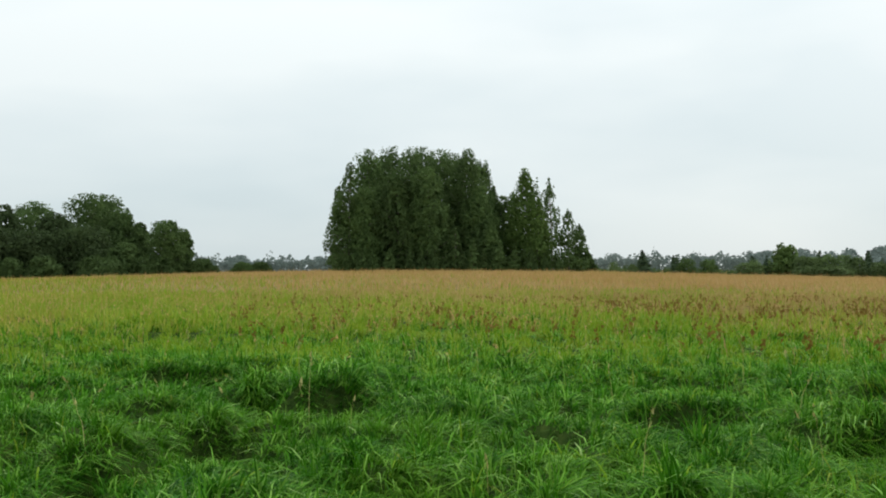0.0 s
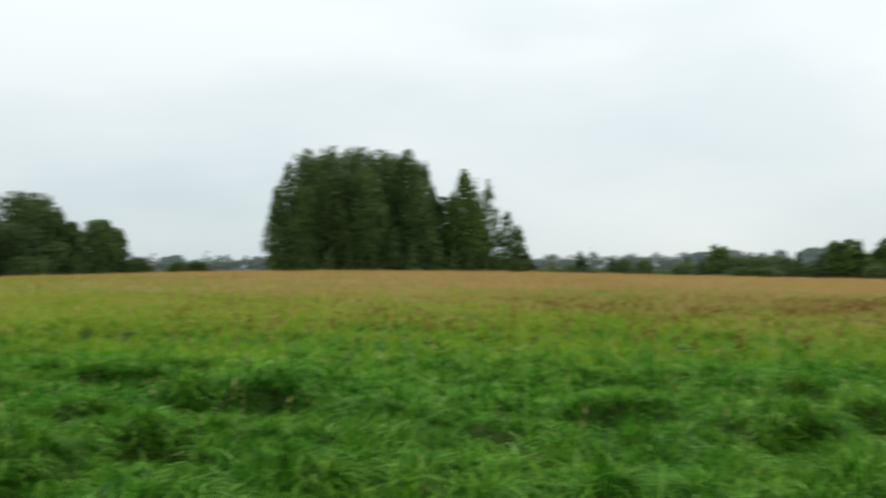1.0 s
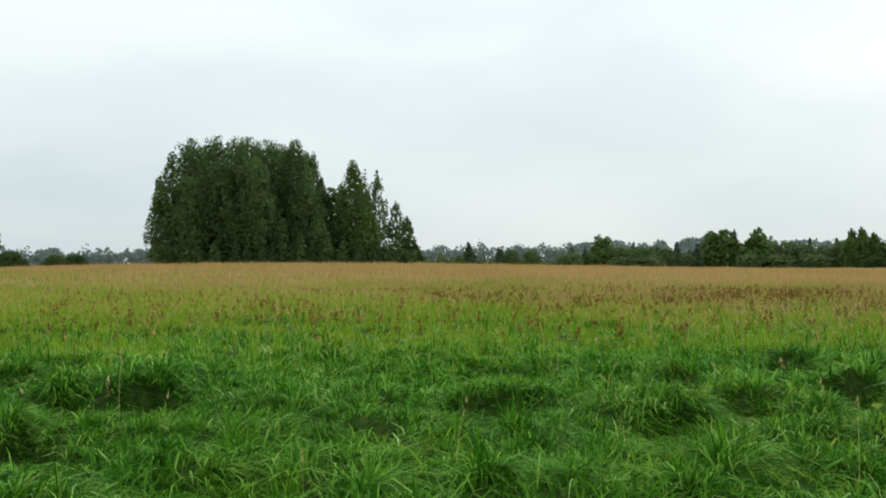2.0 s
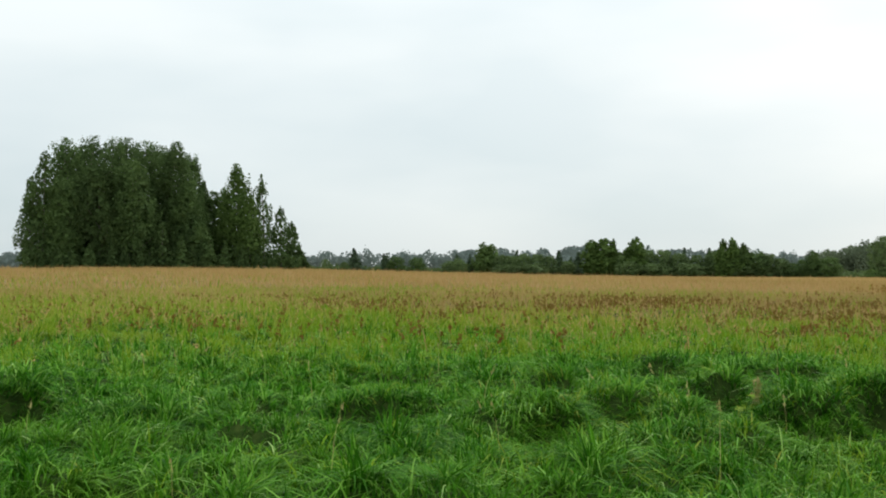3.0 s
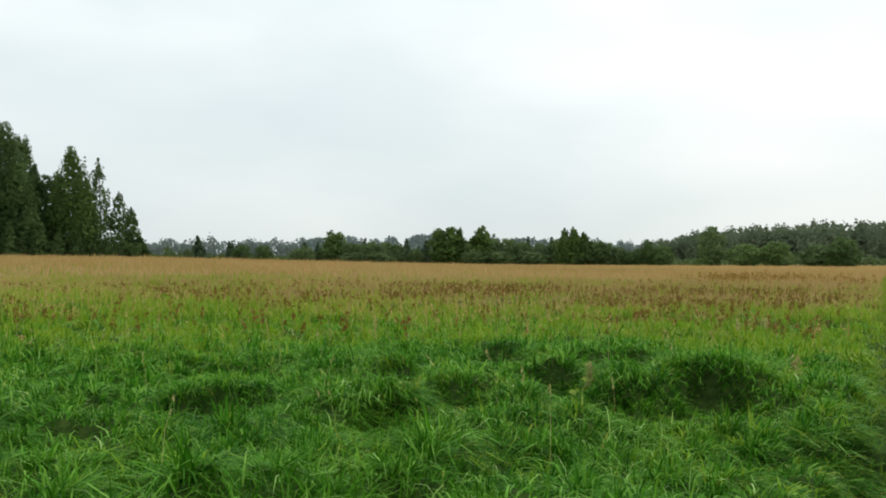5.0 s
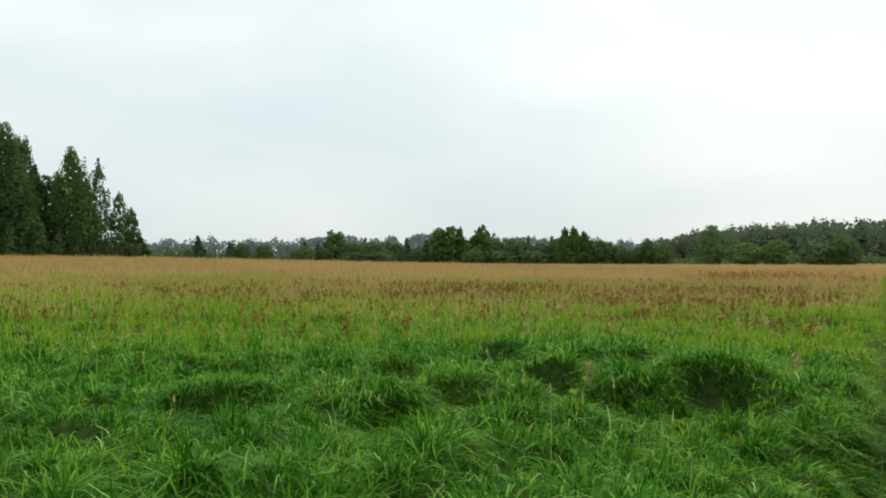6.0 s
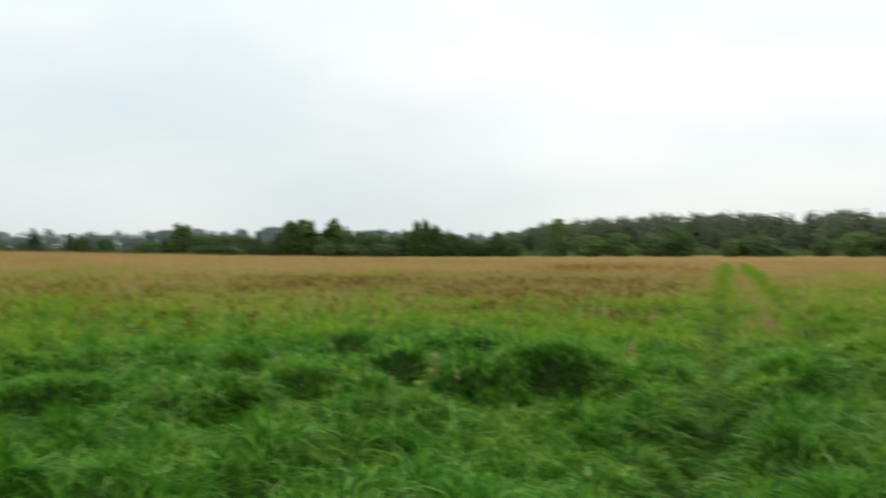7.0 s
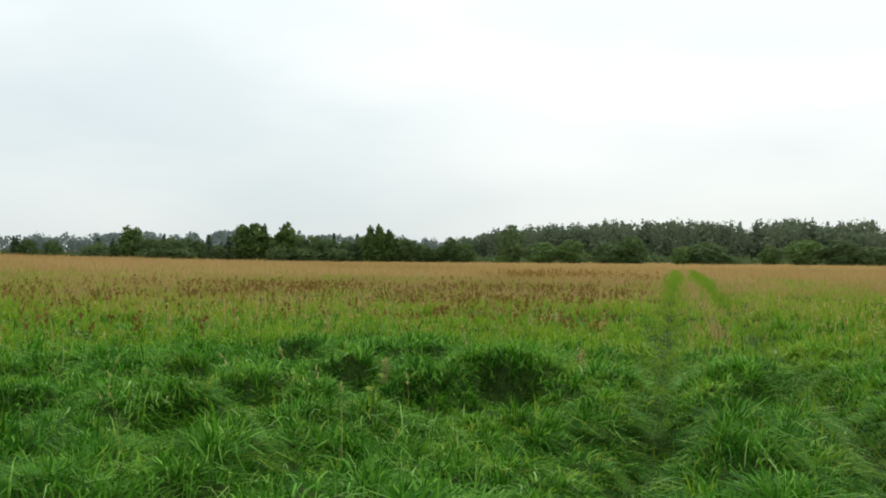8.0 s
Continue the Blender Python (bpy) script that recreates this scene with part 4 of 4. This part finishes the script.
row_tree("broadleaf_tree", "round", 51.39, 250, 4.7, 7.9, BRIGHT, "bushy green tree before the dark forest", "tree", "trees before the forest")
row_tree("broadleaf_tree", "round", 52.64, 250, 5.8, 10.7, WILLOW, "bushy green tree before the dark forest", "tree", "trees before the forest")
row_tree("willow_bush", "bush", 54.01, 250, 2.2, 6.2, WILLOW, "pale green bush at the foot of the forest", "bush", "bushes before the forest")
row_tree("broadleaf_tree", "round", 56.01, 250, 5.0, 5.5, BRIGHT, "bushy green tree before the dark forest", "tree", "trees before the forest")
row_tree("broadleaf_tree", "round", 57.88, 250, 6.4, 10.4, BRIGHT, "bushy green tree before the dark forest", "tree", "trees before the forest")
row_tree("broadleaf_tree", "round", 59.77, 250, 6.4, 10.8, WILLOW, "bushy green tree before the dark forest", "tree", "trees before the forest")
row_tree("broadleaf_tree", "round", 61.33, 250, 4.8, 8.0, WILLOW, "bushy green tree before the dark forest", "tree", "trees before the forest")
row_tree("broadleaf_tree", "round", 62.84, 250, 5.6, 9.2, ASPEN, "bushy green tree before the dark forest", "tree", "trees before the forest")
row_tree("broadleaf_tree", "round", 64.46, 250, 5.4, 9.1, WILLOW, "bushy green tree before the dark forest", "tree", "trees before the forest")


# ---- woods too far off to count ----
def wood(name, label, bearings, near, deep, count, tops, mat, leaf, seed, conifers=0.5, kind="stuff", leaf_count=260, stout=(0.85, 1.2), least=0.62):
    """Many trees in one mesh: heights follow the skyline given by bearing."""
    rng = np.random.default_rng(seed)
    models = [tree_meshes("cone" if k < 3 else "column" if k < 5 else "round", 10.0, 4.6 if k < 3 else 5.6 if k < 5 else 7.5, leaf_count, leaf, mat, seed + k, foot=0.0, limbs=3, clumps=30, heart=0.82, shoots=0, filled=0.95)
              for k in range(7)]
    grown = []
    for trunk, crown in models:
        co = np.empty(len(crown.vertices) * 3, np.float32)
        crown.vertices.foreach_get("co", co)
        grown.append(co.reshape(-1, 3))
        bpy.data.meshes.remove(trunk)
        bpy.data.meshes.remove(crown)
    verts = []
    for k in range(count):
        turn = rng.uniform(bearings[0], bearings[-1])
        away = near + deep * rng.random() ** 1.2
        high = np.interp(turn, bearings, tops) * away / near * rng.uniform(least, 0.97)
        pick = rng.integers(0, 3) if rng.random() < conifers else rng.integers(3, 7)
        co = grown[pick]
        spin, fat = rng.uniform(0, 6.28), high / 10 * rng.uniform(*stout)
        x, y = away * math.sin(radians(turn)), away * math.cos(radians(turn))
        c, s = math.cos(spin), math.sin(spin)
        v = np.stack([x + fat * (co[:, 0] * c - co[:, 1] * s), y + fat * (co[:, 0] * s + co[:, 1] * c), level(x, y) + co[:, 2] * high / 10], 1)
        verts.append(v)
    v = np.concatenate(verts)
    tagged(new(name, sheet(name, v, np.arange(len(v)).reshape(-1, 4), mat)), label, "forest", kind=kind)


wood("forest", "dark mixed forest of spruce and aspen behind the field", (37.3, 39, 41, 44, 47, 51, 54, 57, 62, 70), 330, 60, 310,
     (4.8, 9.4, 13.0, 14.0, 15.2, 15.8, 14.4, 15.4, 15.0, 14.6), HAZY_WOODS, 0.36, 300, 0.4, leaf_count=820, stout=(0.9, 1.45), least=0.68)
wood("backdrop", "pale horizon woods, haze put into their leaf colour and glow", (-40, -26, -14, -8, 4, 9, 14, 20, 26, 32, 36, 40, 45, 70), 720, 120, 320,
     (14, 14, 13.5, 14, 14, 13, 13.5, 17, 19, 18, 13, 11, 12, 14), HAZED_HORIZON, 0.85, 700, 0.2, kind="structure", leaf_count=330, stout=(1.0, 1.5))


def thicket(name, label, bearings, away, high, count, mat, leaf, seed):
    """A low tangle of shoots and brambles along the foot of the trees."""
    rng = np.random.default_rng(seed)
    turn = np.radians(rng.uniform(*bearings, count))
    d = away + rng.random(count) * 14
    x, y = d * np.sin(turn), d * np.cos(turn)
    top = high * (0.45 + 0.9 * rough(x, y, 9.0, seed)) * (0.7 + 0.5 * rough(x, y, 3.0, seed + 1))
    z = land(x, y) + top * rng.random(count) ** 0.7
    v, f = leaves(np.stack([x, y, z], 1), leaf * rng.uniform(0.6, 1.4, count), rng, 0.3)
    tagged(new(name, sheet(name, v, f, mat)), label, "undergrowth", kind="stuff")


thicket("hedge_undergrowth", "dark bramble undergrowth along the foot of the hedgerow", (8.5, 37), 262, 2.6, 12000, WILLOW, 0.7, 811)
thicket("bramble_undergrowth", "low bramble along the foot of the forest", (37, 78), 262, 2.6, 9000, WILLOW, 0.6, 815)
thicket("forest_undergrowth", "dark shaded growth between the forest trunks", (38.5, 72), 338, 8.5, 20000, HAZY_WOODS, 0.9, 851)
thicket("wood_undergrowth", "dark undergrowth along the foot of the wood", (-34, -15), 152, 2.6, 6000, HAZEL, 0.5, 821)
thicket("grove_undergrowth", "dark undergrowth beneath the grove", (-6.6, 8.6), 143, 2.6, 7000, HAZEL, 0.42, 831)
thicket("backdrop_undergrowth", "pale horizon undergrowth, haze put into its colour and glow", (-34, 50), 712, 11.5, 24000, HAZED_HORIZON, 2.1, 841)


# ---- grass ----
def bearing(x, y):
    return np.degrees(np.arctan2(x, y))


FIELD_EDGE = ((-30, -18, -8, 3, 15, 25, 45, 53, 57, 62, 68), (125, 105, 58, 46, 33, 26, 26, 30, 38, 26, 20))


def dryness(x, y):
    """0 in the green meadow, 1 in the dry seed-grass field; the ruts stay green far out."""
    r = np.hypot(x, y)
    edge = np.interp(bearing(x, y), *FIELD_EDGE)
    edge = edge * (0.75 + 0.5 * rough(x, y, 24.0, 23)) * (0.85 + 0.3 * rough(x, y, 9.0, 21)) * (0.85 + 0.3 * rough(x, y, 2.5, 22))
    d = smooth(edge * 0.4, edge * 2.1, r)
    across = track_across(x, y)
    lane = np.exp(-(across / 0.4) ** 2) * smooth(8, 14, r) * (np.asarray(x) > 0)
    d = np.maximum(d, 0.85 * lane)
    return 0.9 * d * (1 - 0.9 * in_ruts(x, y) * (1 - smooth(40, 120, r)))


def scatter(rng, count, near, far, left, right):
    """Places spread evenly over a sector of the meadow."""
    r = np.sqrt(rng.random(count) * (far * far - near * near) + near * near)
    a = np.radians(rng.uniform(left, right, count))
    return r * np.sin(a), r * np.cos(a)


def blades(x, y, high, width, lean, lean_turn, rng, joints=3, lift=-0.02):
    """Bent, tapering blades of grass standing on the land."""
    n = len(x)
    z = land(x, y) + lift
    face = lean_turn + rng.normal(0, 0.7, n) + np.pi / 2
    side = np.stack([np.sin(face), np.cos(face), np.zeros(n)], 1) * (width / 2)[:, None]
    root = np.stack([x, y, z], 1)
    flow = np.stack([np.sin(lean_turn), np.cos(lean_turn), np.zeros(n)], 1)
    rows = []
    for k in range(joints + 1):
        s = k / joints
        out = lean * high * (s ** 1.7)
        rise = high * (s - 0.68 * np.clip(lean, 0, 1.3) * s ** 2.6)
        p = root + flow * out[:, None]
        p[:, 2] += rise
        thick = 1 - s ** 1.8
        rows += [p] if k == joints else [p - side * max(thick, 0.25), p + side * max(thick, 0.25)]
    per = 2 * joints + 1
    v = np.stack(rows, 1).reshape(-1, 3)
    base = (np.arange(n) * per)[:, None]
    tri = []
    for k in range(joints - 1):
        a = 2 * k
        tri += [base + np.array([[a, a + 1, a + 3]]), base + np.array([[a, a + 3, a + 2]])]
    a = 2 * joints - 2
    tri.append(base + np.array([[a, a + 1, a + 2]]))
    return v, np.stack(tri, 1).reshape(-1, 3)


def grow(name, label, mat, near, far, density, high, width, seed, joints, left=-28.0, right=66.0, dry=False, upright=0.0):
    rng = np.random.default_rng(seed)
    area = math.radians(right - left) / 2 * (far * far - near * near)
    count = int(area * density)
    x, y = scatter(rng, count, near, far, left, right)
    wet = dryness(x, y)
    keep = rng.random(count) < (wet if dry else 1 - wet)
    x, y = x[keep], y[keep]
    n = len(x)
    tall = high * (0.55 + 0.75 * rough(x, y, 1.6, 31)) * (0.7 + 0.6 * rough(x, y, 0.55, 32)) * rng.uniform(0.6, 1.2, n)
    tall = tall * (1 - 0.5 * in_ruts(x, y))
    turn = 2 * np.pi * (1.6 * rough(x, y, 3.2, 41) + 0.7 * rough(x, y, 0.8, 42)) + rng.normal(0, 0.75, n)
    lean = np.clip((0.35 + 1.0 * rough(x, y, 1.9, 43)) * rng.uniform(0.5, 1.4, n) * (1 - upright), 0.05, 1.35)
    v, f = blades(x, y, tall, width * rng.uniform(0.6, 1.4, n), lean, turn, rng, joints, lift=(0.5 * charted(x, y)[0] if far < 50 and left < 0 else 0.0) - 0.02)
    return tagged(new(name, sheet(name, v, f, mat)), label, "grass", kind="stuff")


def mat_blades(name, label, mat, near, far, density, high, width, seed, joints, left=-26.5, right=64.5, share=None, curl=1.0, clump=0.0):
    """Long curling blades on the mat, drawn together into tufts: they fall down the sides of the tussocks and over the lips of the banks."""
    rng = np.random.default_rng(seed)
    count = int(math.radians(right - left) / 2 * (far * far - near * near) * density)
    x, y = scatter(rng, count, near, far, left, right)
    own, out_x, out_y = np.ones(count), np.zeros(count), np.zeros(count)
    if clump:
        gx, gy = np.floor(x / clump), np.floor(y / clump)
        cx, cy = (gx + lattice(gx, gy, seed)) * clump, (gy + lattice(gx, gy, seed + 1)) * clump
        pull = 0.3 + 0.55 * rng.random(count)
        x, y = x + (cx - x) * pull, y + (cy - y) * pull
        sway = 2 * np.pi * lattice(gx, gy, seed + 3)
        own = 0.6 + 0.75 * lattice(gx, gy, seed + 2)
        out_x, out_y = 1.6 * (x - cx) / clump + 0.35 * np.sin(sway), 1.6 * (y - cy) / clump + 0.35 * np.cos(sway)
    keep = (rng.random(count) > dryness(x, y)) & (rng.random(count) > 0.85 * wheel_line(x, y)) & (rng.random(count) > 0.6 * in_ruts(x, y) * smooth(8, 12, np.hypot(x, y)))
    if share:
        keep &= rng.random(count) < share(x, y)
    x, y, own, out_x, out_y = x[keep], y[keep], own[keep], out_x[keep], out_y[keep]
    top, _, press, face = charted(x, y)
    keep = rng.random(len(x)) > 0.1 * face
    x, y, own, out_x, out_y, top, press = x[keep], y[keep], own[keep], out_x[keep], out_y[keep], top[keep], press[keep]
    n, e = len(x), 0.06
    sx, sy = (charted(x + e, y)[0] - top) / e, (charted(x, y + e)[0] - top) / e
    wind = 2 * np.pi * (1.3 * rough(x, y, 3.0, 41) + 0.7 * rough(x, y, 0.6, 42))
    push = 0.8 * rough(x, y, 1.7, 43)
    dx = -0.8 * np.clip(sx, -1, 1) + push * np.sin(wind) + out_x + rng.normal(0, 0.7, n)
    dy = -0.8 * np.clip(sy, -1, 1) + push * np.cos(wind) + out_y + rng.normal(0, 0.7, n)
    lean = np.clip(np.hypot(dx, dy) * rng.uniform(0.6, 1.3, n) * curl, 0.08, 1.4)
    tall = high * own * rng.uniform(0.55, 1.25, n) * (0.65 + 0.7 * rough(x, y, 0.45, 44)) * (1 - 0.45 * in_ruts(x, y)) * (1 - 0.6 * press)
    v, f = blades(x, y, tall, width * rng.uniform(0.6, 1.4, n), lean, np.arctan2(dx, dy), rng, joints, lift=top - 0.02)
    return tagged(new(name, sheet(name, v, f, mat)), label, "grass", kind="stuff")


def seed_heads(name, label, mat, near, far, count, high, head, seed, left=-28.0, right=66.0, tests=None, sprays=5, slim=0.12):
    """Upright stalks, each with a slim, ragged head of seed at its top."""
    rng = np.random.default_rng(seed)
    x, y = scatter(rng, count, near, far, left, right)
    off_track = 1 - np.exp(-(track_across(x, y) / 1.5) ** 4) * (x > 0)
    keep = rng.random(count) < np.clip(tests(x, y), 0, 1) * (1 - charted(x, y)[2]) * off_track
    x, y = x[keep], y[keep]
    n = len(x)
    tall, turn, lean = high * rng.uniform(0.6, 1.2, n), rng.uniform(0, 6.28, n), rng.uniform(0.05, 0.5, n)
    v, f = blades(x, y, tall, 0.003 + 0.0002 * np.hypot(x, y), lean, turn, rng, 2, lift=charted(x, y)[0] * (1 - smooth(44, 50, np.hypot(x, y))) - 0.02)
    joints = v.reshape(n, 5, 3)
    top, below = joints[:, 4], (joints[:, 2] + joints[:, 3]) / 2
    k = np.repeat(np.arange(n), sprays)
    way = (top - below) / (np.linalg.norm(top - below, axis=1)[:, None] + 1e-9)
    s = rng.random(n * sprays)
    at = top[k] - way[k] * (s * head)[:, None] + rng.normal(size=(n * sprays, 3)) * head * slim * 0.6
    tip = at + way[k] * head * 0.3 + rng.normal(size=(n * sprays, 3)) * head * slim * 0.5
    side = rng.normal(size=(n * sprays, 3)) * head * slim * 0.6
    lv = np.stack([at - side, at + side, tip], 1).reshape(-1, 3)
    v, f = merged([(v, f), (lv, np.arange(len(lv)).reshape(-1, 3))])
    return tagged(new(name, sheet(name, v, f, mat)), label, "grass", kind="stuff")


def yellow_share(x, y):
    beside = 0.6 * np.exp(-(track_across(x, y) / 3.8) ** 2) * (x > 0)
    return np.clip(0.04 + beside + 0.85 * smooth(9, 18, np.hypot(x, y)) + 1.2 * (rough(x, y, 2.2, 45) - 0.5) * smooth(8, 13, np.hypot(x, y)), 0.0, 1.0)


def lips(x, y):
    """1 along the upper edges of the banks."""
    _, lift, _, face = charted(x, y)
    return smooth(0.05, 0.16, lift) * smooth(0.05, 0.5, face + 0.35 * smooth(0.12, 0.2, lift))


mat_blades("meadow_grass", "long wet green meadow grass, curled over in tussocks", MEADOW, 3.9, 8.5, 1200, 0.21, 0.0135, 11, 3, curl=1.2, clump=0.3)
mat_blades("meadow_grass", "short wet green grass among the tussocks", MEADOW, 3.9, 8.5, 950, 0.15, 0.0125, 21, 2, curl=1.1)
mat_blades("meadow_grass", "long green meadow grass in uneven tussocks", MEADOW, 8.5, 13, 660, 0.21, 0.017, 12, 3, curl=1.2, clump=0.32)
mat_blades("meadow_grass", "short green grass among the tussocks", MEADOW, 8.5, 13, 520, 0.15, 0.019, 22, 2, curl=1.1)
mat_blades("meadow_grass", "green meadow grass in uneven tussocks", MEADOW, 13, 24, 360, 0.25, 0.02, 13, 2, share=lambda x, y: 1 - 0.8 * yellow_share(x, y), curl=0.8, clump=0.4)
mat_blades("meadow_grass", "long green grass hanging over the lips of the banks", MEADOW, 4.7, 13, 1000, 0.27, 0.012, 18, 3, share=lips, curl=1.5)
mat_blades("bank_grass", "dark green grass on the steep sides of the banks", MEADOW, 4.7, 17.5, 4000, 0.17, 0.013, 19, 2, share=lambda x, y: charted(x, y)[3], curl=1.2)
mat_blades("curled_grass", "grass blades curling over the tussocks, wet sheen painted in pale green", SHEEN, 4.0, 8.5, 110, 0.22, 0.012, 16, 3, curl=1.5)
mat_blades("curled_grass", "grass blades curling over the tussocks, wet sheen painted in pale green", SHEEN, 8.5, 19, 50, 0.22, 0.015, 17, 3, curl=1.4)
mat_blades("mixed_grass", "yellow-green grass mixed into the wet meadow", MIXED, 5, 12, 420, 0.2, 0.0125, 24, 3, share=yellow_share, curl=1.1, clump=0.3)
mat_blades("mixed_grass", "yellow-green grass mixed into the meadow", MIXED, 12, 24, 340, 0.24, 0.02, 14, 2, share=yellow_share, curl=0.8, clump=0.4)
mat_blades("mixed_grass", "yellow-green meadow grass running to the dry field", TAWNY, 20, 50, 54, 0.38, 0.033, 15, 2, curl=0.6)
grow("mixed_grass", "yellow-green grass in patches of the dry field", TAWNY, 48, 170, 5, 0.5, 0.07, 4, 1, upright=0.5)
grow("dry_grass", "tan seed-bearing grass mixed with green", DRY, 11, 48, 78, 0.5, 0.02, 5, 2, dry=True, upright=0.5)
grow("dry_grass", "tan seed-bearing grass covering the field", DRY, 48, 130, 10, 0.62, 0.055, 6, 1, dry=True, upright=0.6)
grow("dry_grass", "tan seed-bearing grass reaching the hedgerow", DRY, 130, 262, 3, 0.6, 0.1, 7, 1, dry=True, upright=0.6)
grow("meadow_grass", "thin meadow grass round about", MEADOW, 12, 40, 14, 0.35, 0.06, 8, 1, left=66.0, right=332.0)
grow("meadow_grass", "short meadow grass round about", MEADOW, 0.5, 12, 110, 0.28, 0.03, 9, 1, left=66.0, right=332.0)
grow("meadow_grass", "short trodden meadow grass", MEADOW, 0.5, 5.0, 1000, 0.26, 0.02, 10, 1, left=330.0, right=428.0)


def lush_track():
    """Bright short grass that fills the ruts and lines the outer one."""
    rng = np.random.default_rng(61)
    n = 420000
    along, across = 115 * rng.random(n) ** 1.3, rng.uniform(-1.5, 3.4, n)
    x = TRACK_AT[0] + along * math.sin(TRACK_TURN) + across * math.cos(TRACK_TURN)
    y = TRACK_AT[1] + along * math.cos(TRACK_TURN) - across * math.sin(TRACK_TURN)
    r = np.hypot(x, y)
    beside = 0.4 * smooth(0.7, 1.2, across) * (1 - smooth(2.5, 3.4, across)) * smooth(9, 13, r) * (1 - smooth(18, 27, r))
    keep = rng.random(n) < np.maximum(in_ruts(x, y), beside) * (1 - 0.8 * wheel_line(x, y)) * (0.35 + 0.65 * rough(x, y, 1.3, 62)) * smooth(6, 12, np.hypot(x, y)) * (1 - smooth(20, 110, np.hypot(x, y)))
    x, y = x[keep], y[keep]
    n, r = len(x), np.hypot(x, y)
    tall = 0.16 * rng.uniform(0.6, 1.3, n) + 0.25 * smooth(20, 60, r)
    v, f = blades(x, y, tall, 0.011 + 0.0004 * r, rng.uniform(0.1, 0.9, n), rng.uniform(0, 6.28, n), rng, 1, lift=charted(x, y)[0] * (1 - smooth(44, 50, r)) - 0.02)
    tagged(new("track_grass", sheet("track_grass", v, f, LUSH)), "bright green short grass in the wheel ruts", "grass", kind="stuff")


lush_track()
seed_heads("seed_heads", "brownish grass seed heads standing over the meadow", DRY, 11, 46, 15000, 0.5, 0.11, 71,
           tests=lambda x, y: (0.15 + 0.85 * smooth(0.45, 0.7, rough(x, y, 4.0, 72))) * smooth(10, 24, np.hypot(x, y)))
seed_heads("dock_weeds", "rusty brown dock stalks heavy with seed", DOCK, 12, 46, 17000, 0.38, 0.17, 73, left=-12.0, right=50.0, sprays=9, slim=0.17,
           tests=lambda x, y: (0.15 + 0.85 * smooth(0.35, 0.85, rough(x, y, 3.0, 74))) * smooth(13, 26, np.hypot(x, y)) * (1 - smooth(28, 44, np.hypot(x, y))) * (0.35 + 0.65 * smooth(5, 15, bearing(x, y))))
seed_heads("dock_weeds", "brown dock patch far out in the dry field", DOCK, 42, 72, 4500, 0.56, 0.2, 77, left=39.0, right=50.4, sprays=5, slim=0.22,
           tests=lambda x, y: smooth(0.4, 0.9, rough(x, y, 7.0, 78)) * smooth(42, 50, np.hypot(x, y)) * (1 - smooth(58, 72, np.hypot(x, y))) * smooth(39, 43, bearing(x, y)))
seed_heads("straw_stalks", "pale straw-coloured grass stalks", STRAW, 5, 20, 420, 0.5, 0.1, 75, sprays=7, slim=0.09, tests=lambda x, y: 0.4 + 0.6 * rough(x, y, 2.0, 76))


# ---- single plants that stand out ----
def plume(name, label, category, x, y, high, head, mat, seed, sprays=26, slim=0.16, leafy=0):
    """A stalk with a head of seed or blossom and, on some, leaves up the stalk."""
    rng = np.random.default_rng(seed)
    thing = new(name)
    foot = level(x, y) + float(mat_top(np.array([x]), np.array([y]))[0])
    thing.matrix_basis = pose(x, y, foot - 0.05, 0, 0, 40 * seed)
    bow = rng.uniform(0.08, 0.22) * high
    s = np.linspace(0, 1, 6)
    line = np.stack([bow * s ** 2, 0 * s, high * s], 1)
    v, f = tube(line, 0.0045 - 0.003 * s, 5)
    part("stalk", sheet("stalk", v, f, STRAW if mat is not PETAL else MEADOW), thing)
    at = rng.random(sprays)
    c = np.stack([bow * (1 - 0.4 * at * head / high), 0 * at, high - at * head], 1) + rng.normal(size=(sprays, 3)) * head * slim * np.array([1, 1, 0.4])
    lv, lf = leaves(c, head * rng.uniform(0.16, 0.34, sprays), rng, 1.6 if mat is not PETAL else 0.0)
    part("head", sheet("head", lv, lf, mat), thing)
    if leafy:
        z = high * rng.uniform(0.1, 0.65, leafy)
        lv, lf = leaves(np.stack([rng.normal(0, 0.03, leafy), rng.normal(0, 0.03, leafy), z], 1), rng.uniform(0.07, 0.14, leafy), rng, 0.3)
        part("leaf_cluster", sheet("leaf_cluster", lv, lf, LUSH), thing)
    return tagged(thing, label, category)


plume("yarrow", "small white yarrow blossom beside the wheel rut", "flower", 10.86, 7.37, 0.34, 0.04, PETAL, 1, 30, 0.22, 8)
plume("grass_plume", "pale straw-coloured grass plume over the meadow", "grass", 10.23, 11.15, 0.42, 0.16, STRAW, 2)
plume("grass_plume", "pale straw-coloured grass plume over the meadow", "grass", 10.91, 11.29, 0.42, 0.16, STRAW, 3)
plume("grass_plume", "pale straw-coloured grass plume over the meadow", "grass", 7.10, 6.96, 0.42, 0.16, STRAW, 4)
plume("grass_plume", "pale straw-coloured grass plume over the meadow", "grass", 13.24, 10.11, 0.42, 0.16, STRAW, 5)
plume("dock", "pale brown dock stalk beside the trampled hollow", "weed", 4.94, 7.38, 0.34, 0.2, STRAW, 9, 36, 0.08, 6)
plume("thistle", "dark brown thistle standing in the meadow", "weed", 4.34, 24.67, 0.5, 0.22, DOCK, 11, 50, 0.25, 16)
plume("thistle", "dark brown thistle standing in the meadow", "weed", 7.21, 22.11, 0.5, 0.22, DOCK, 12, 50, 0.25, 16)
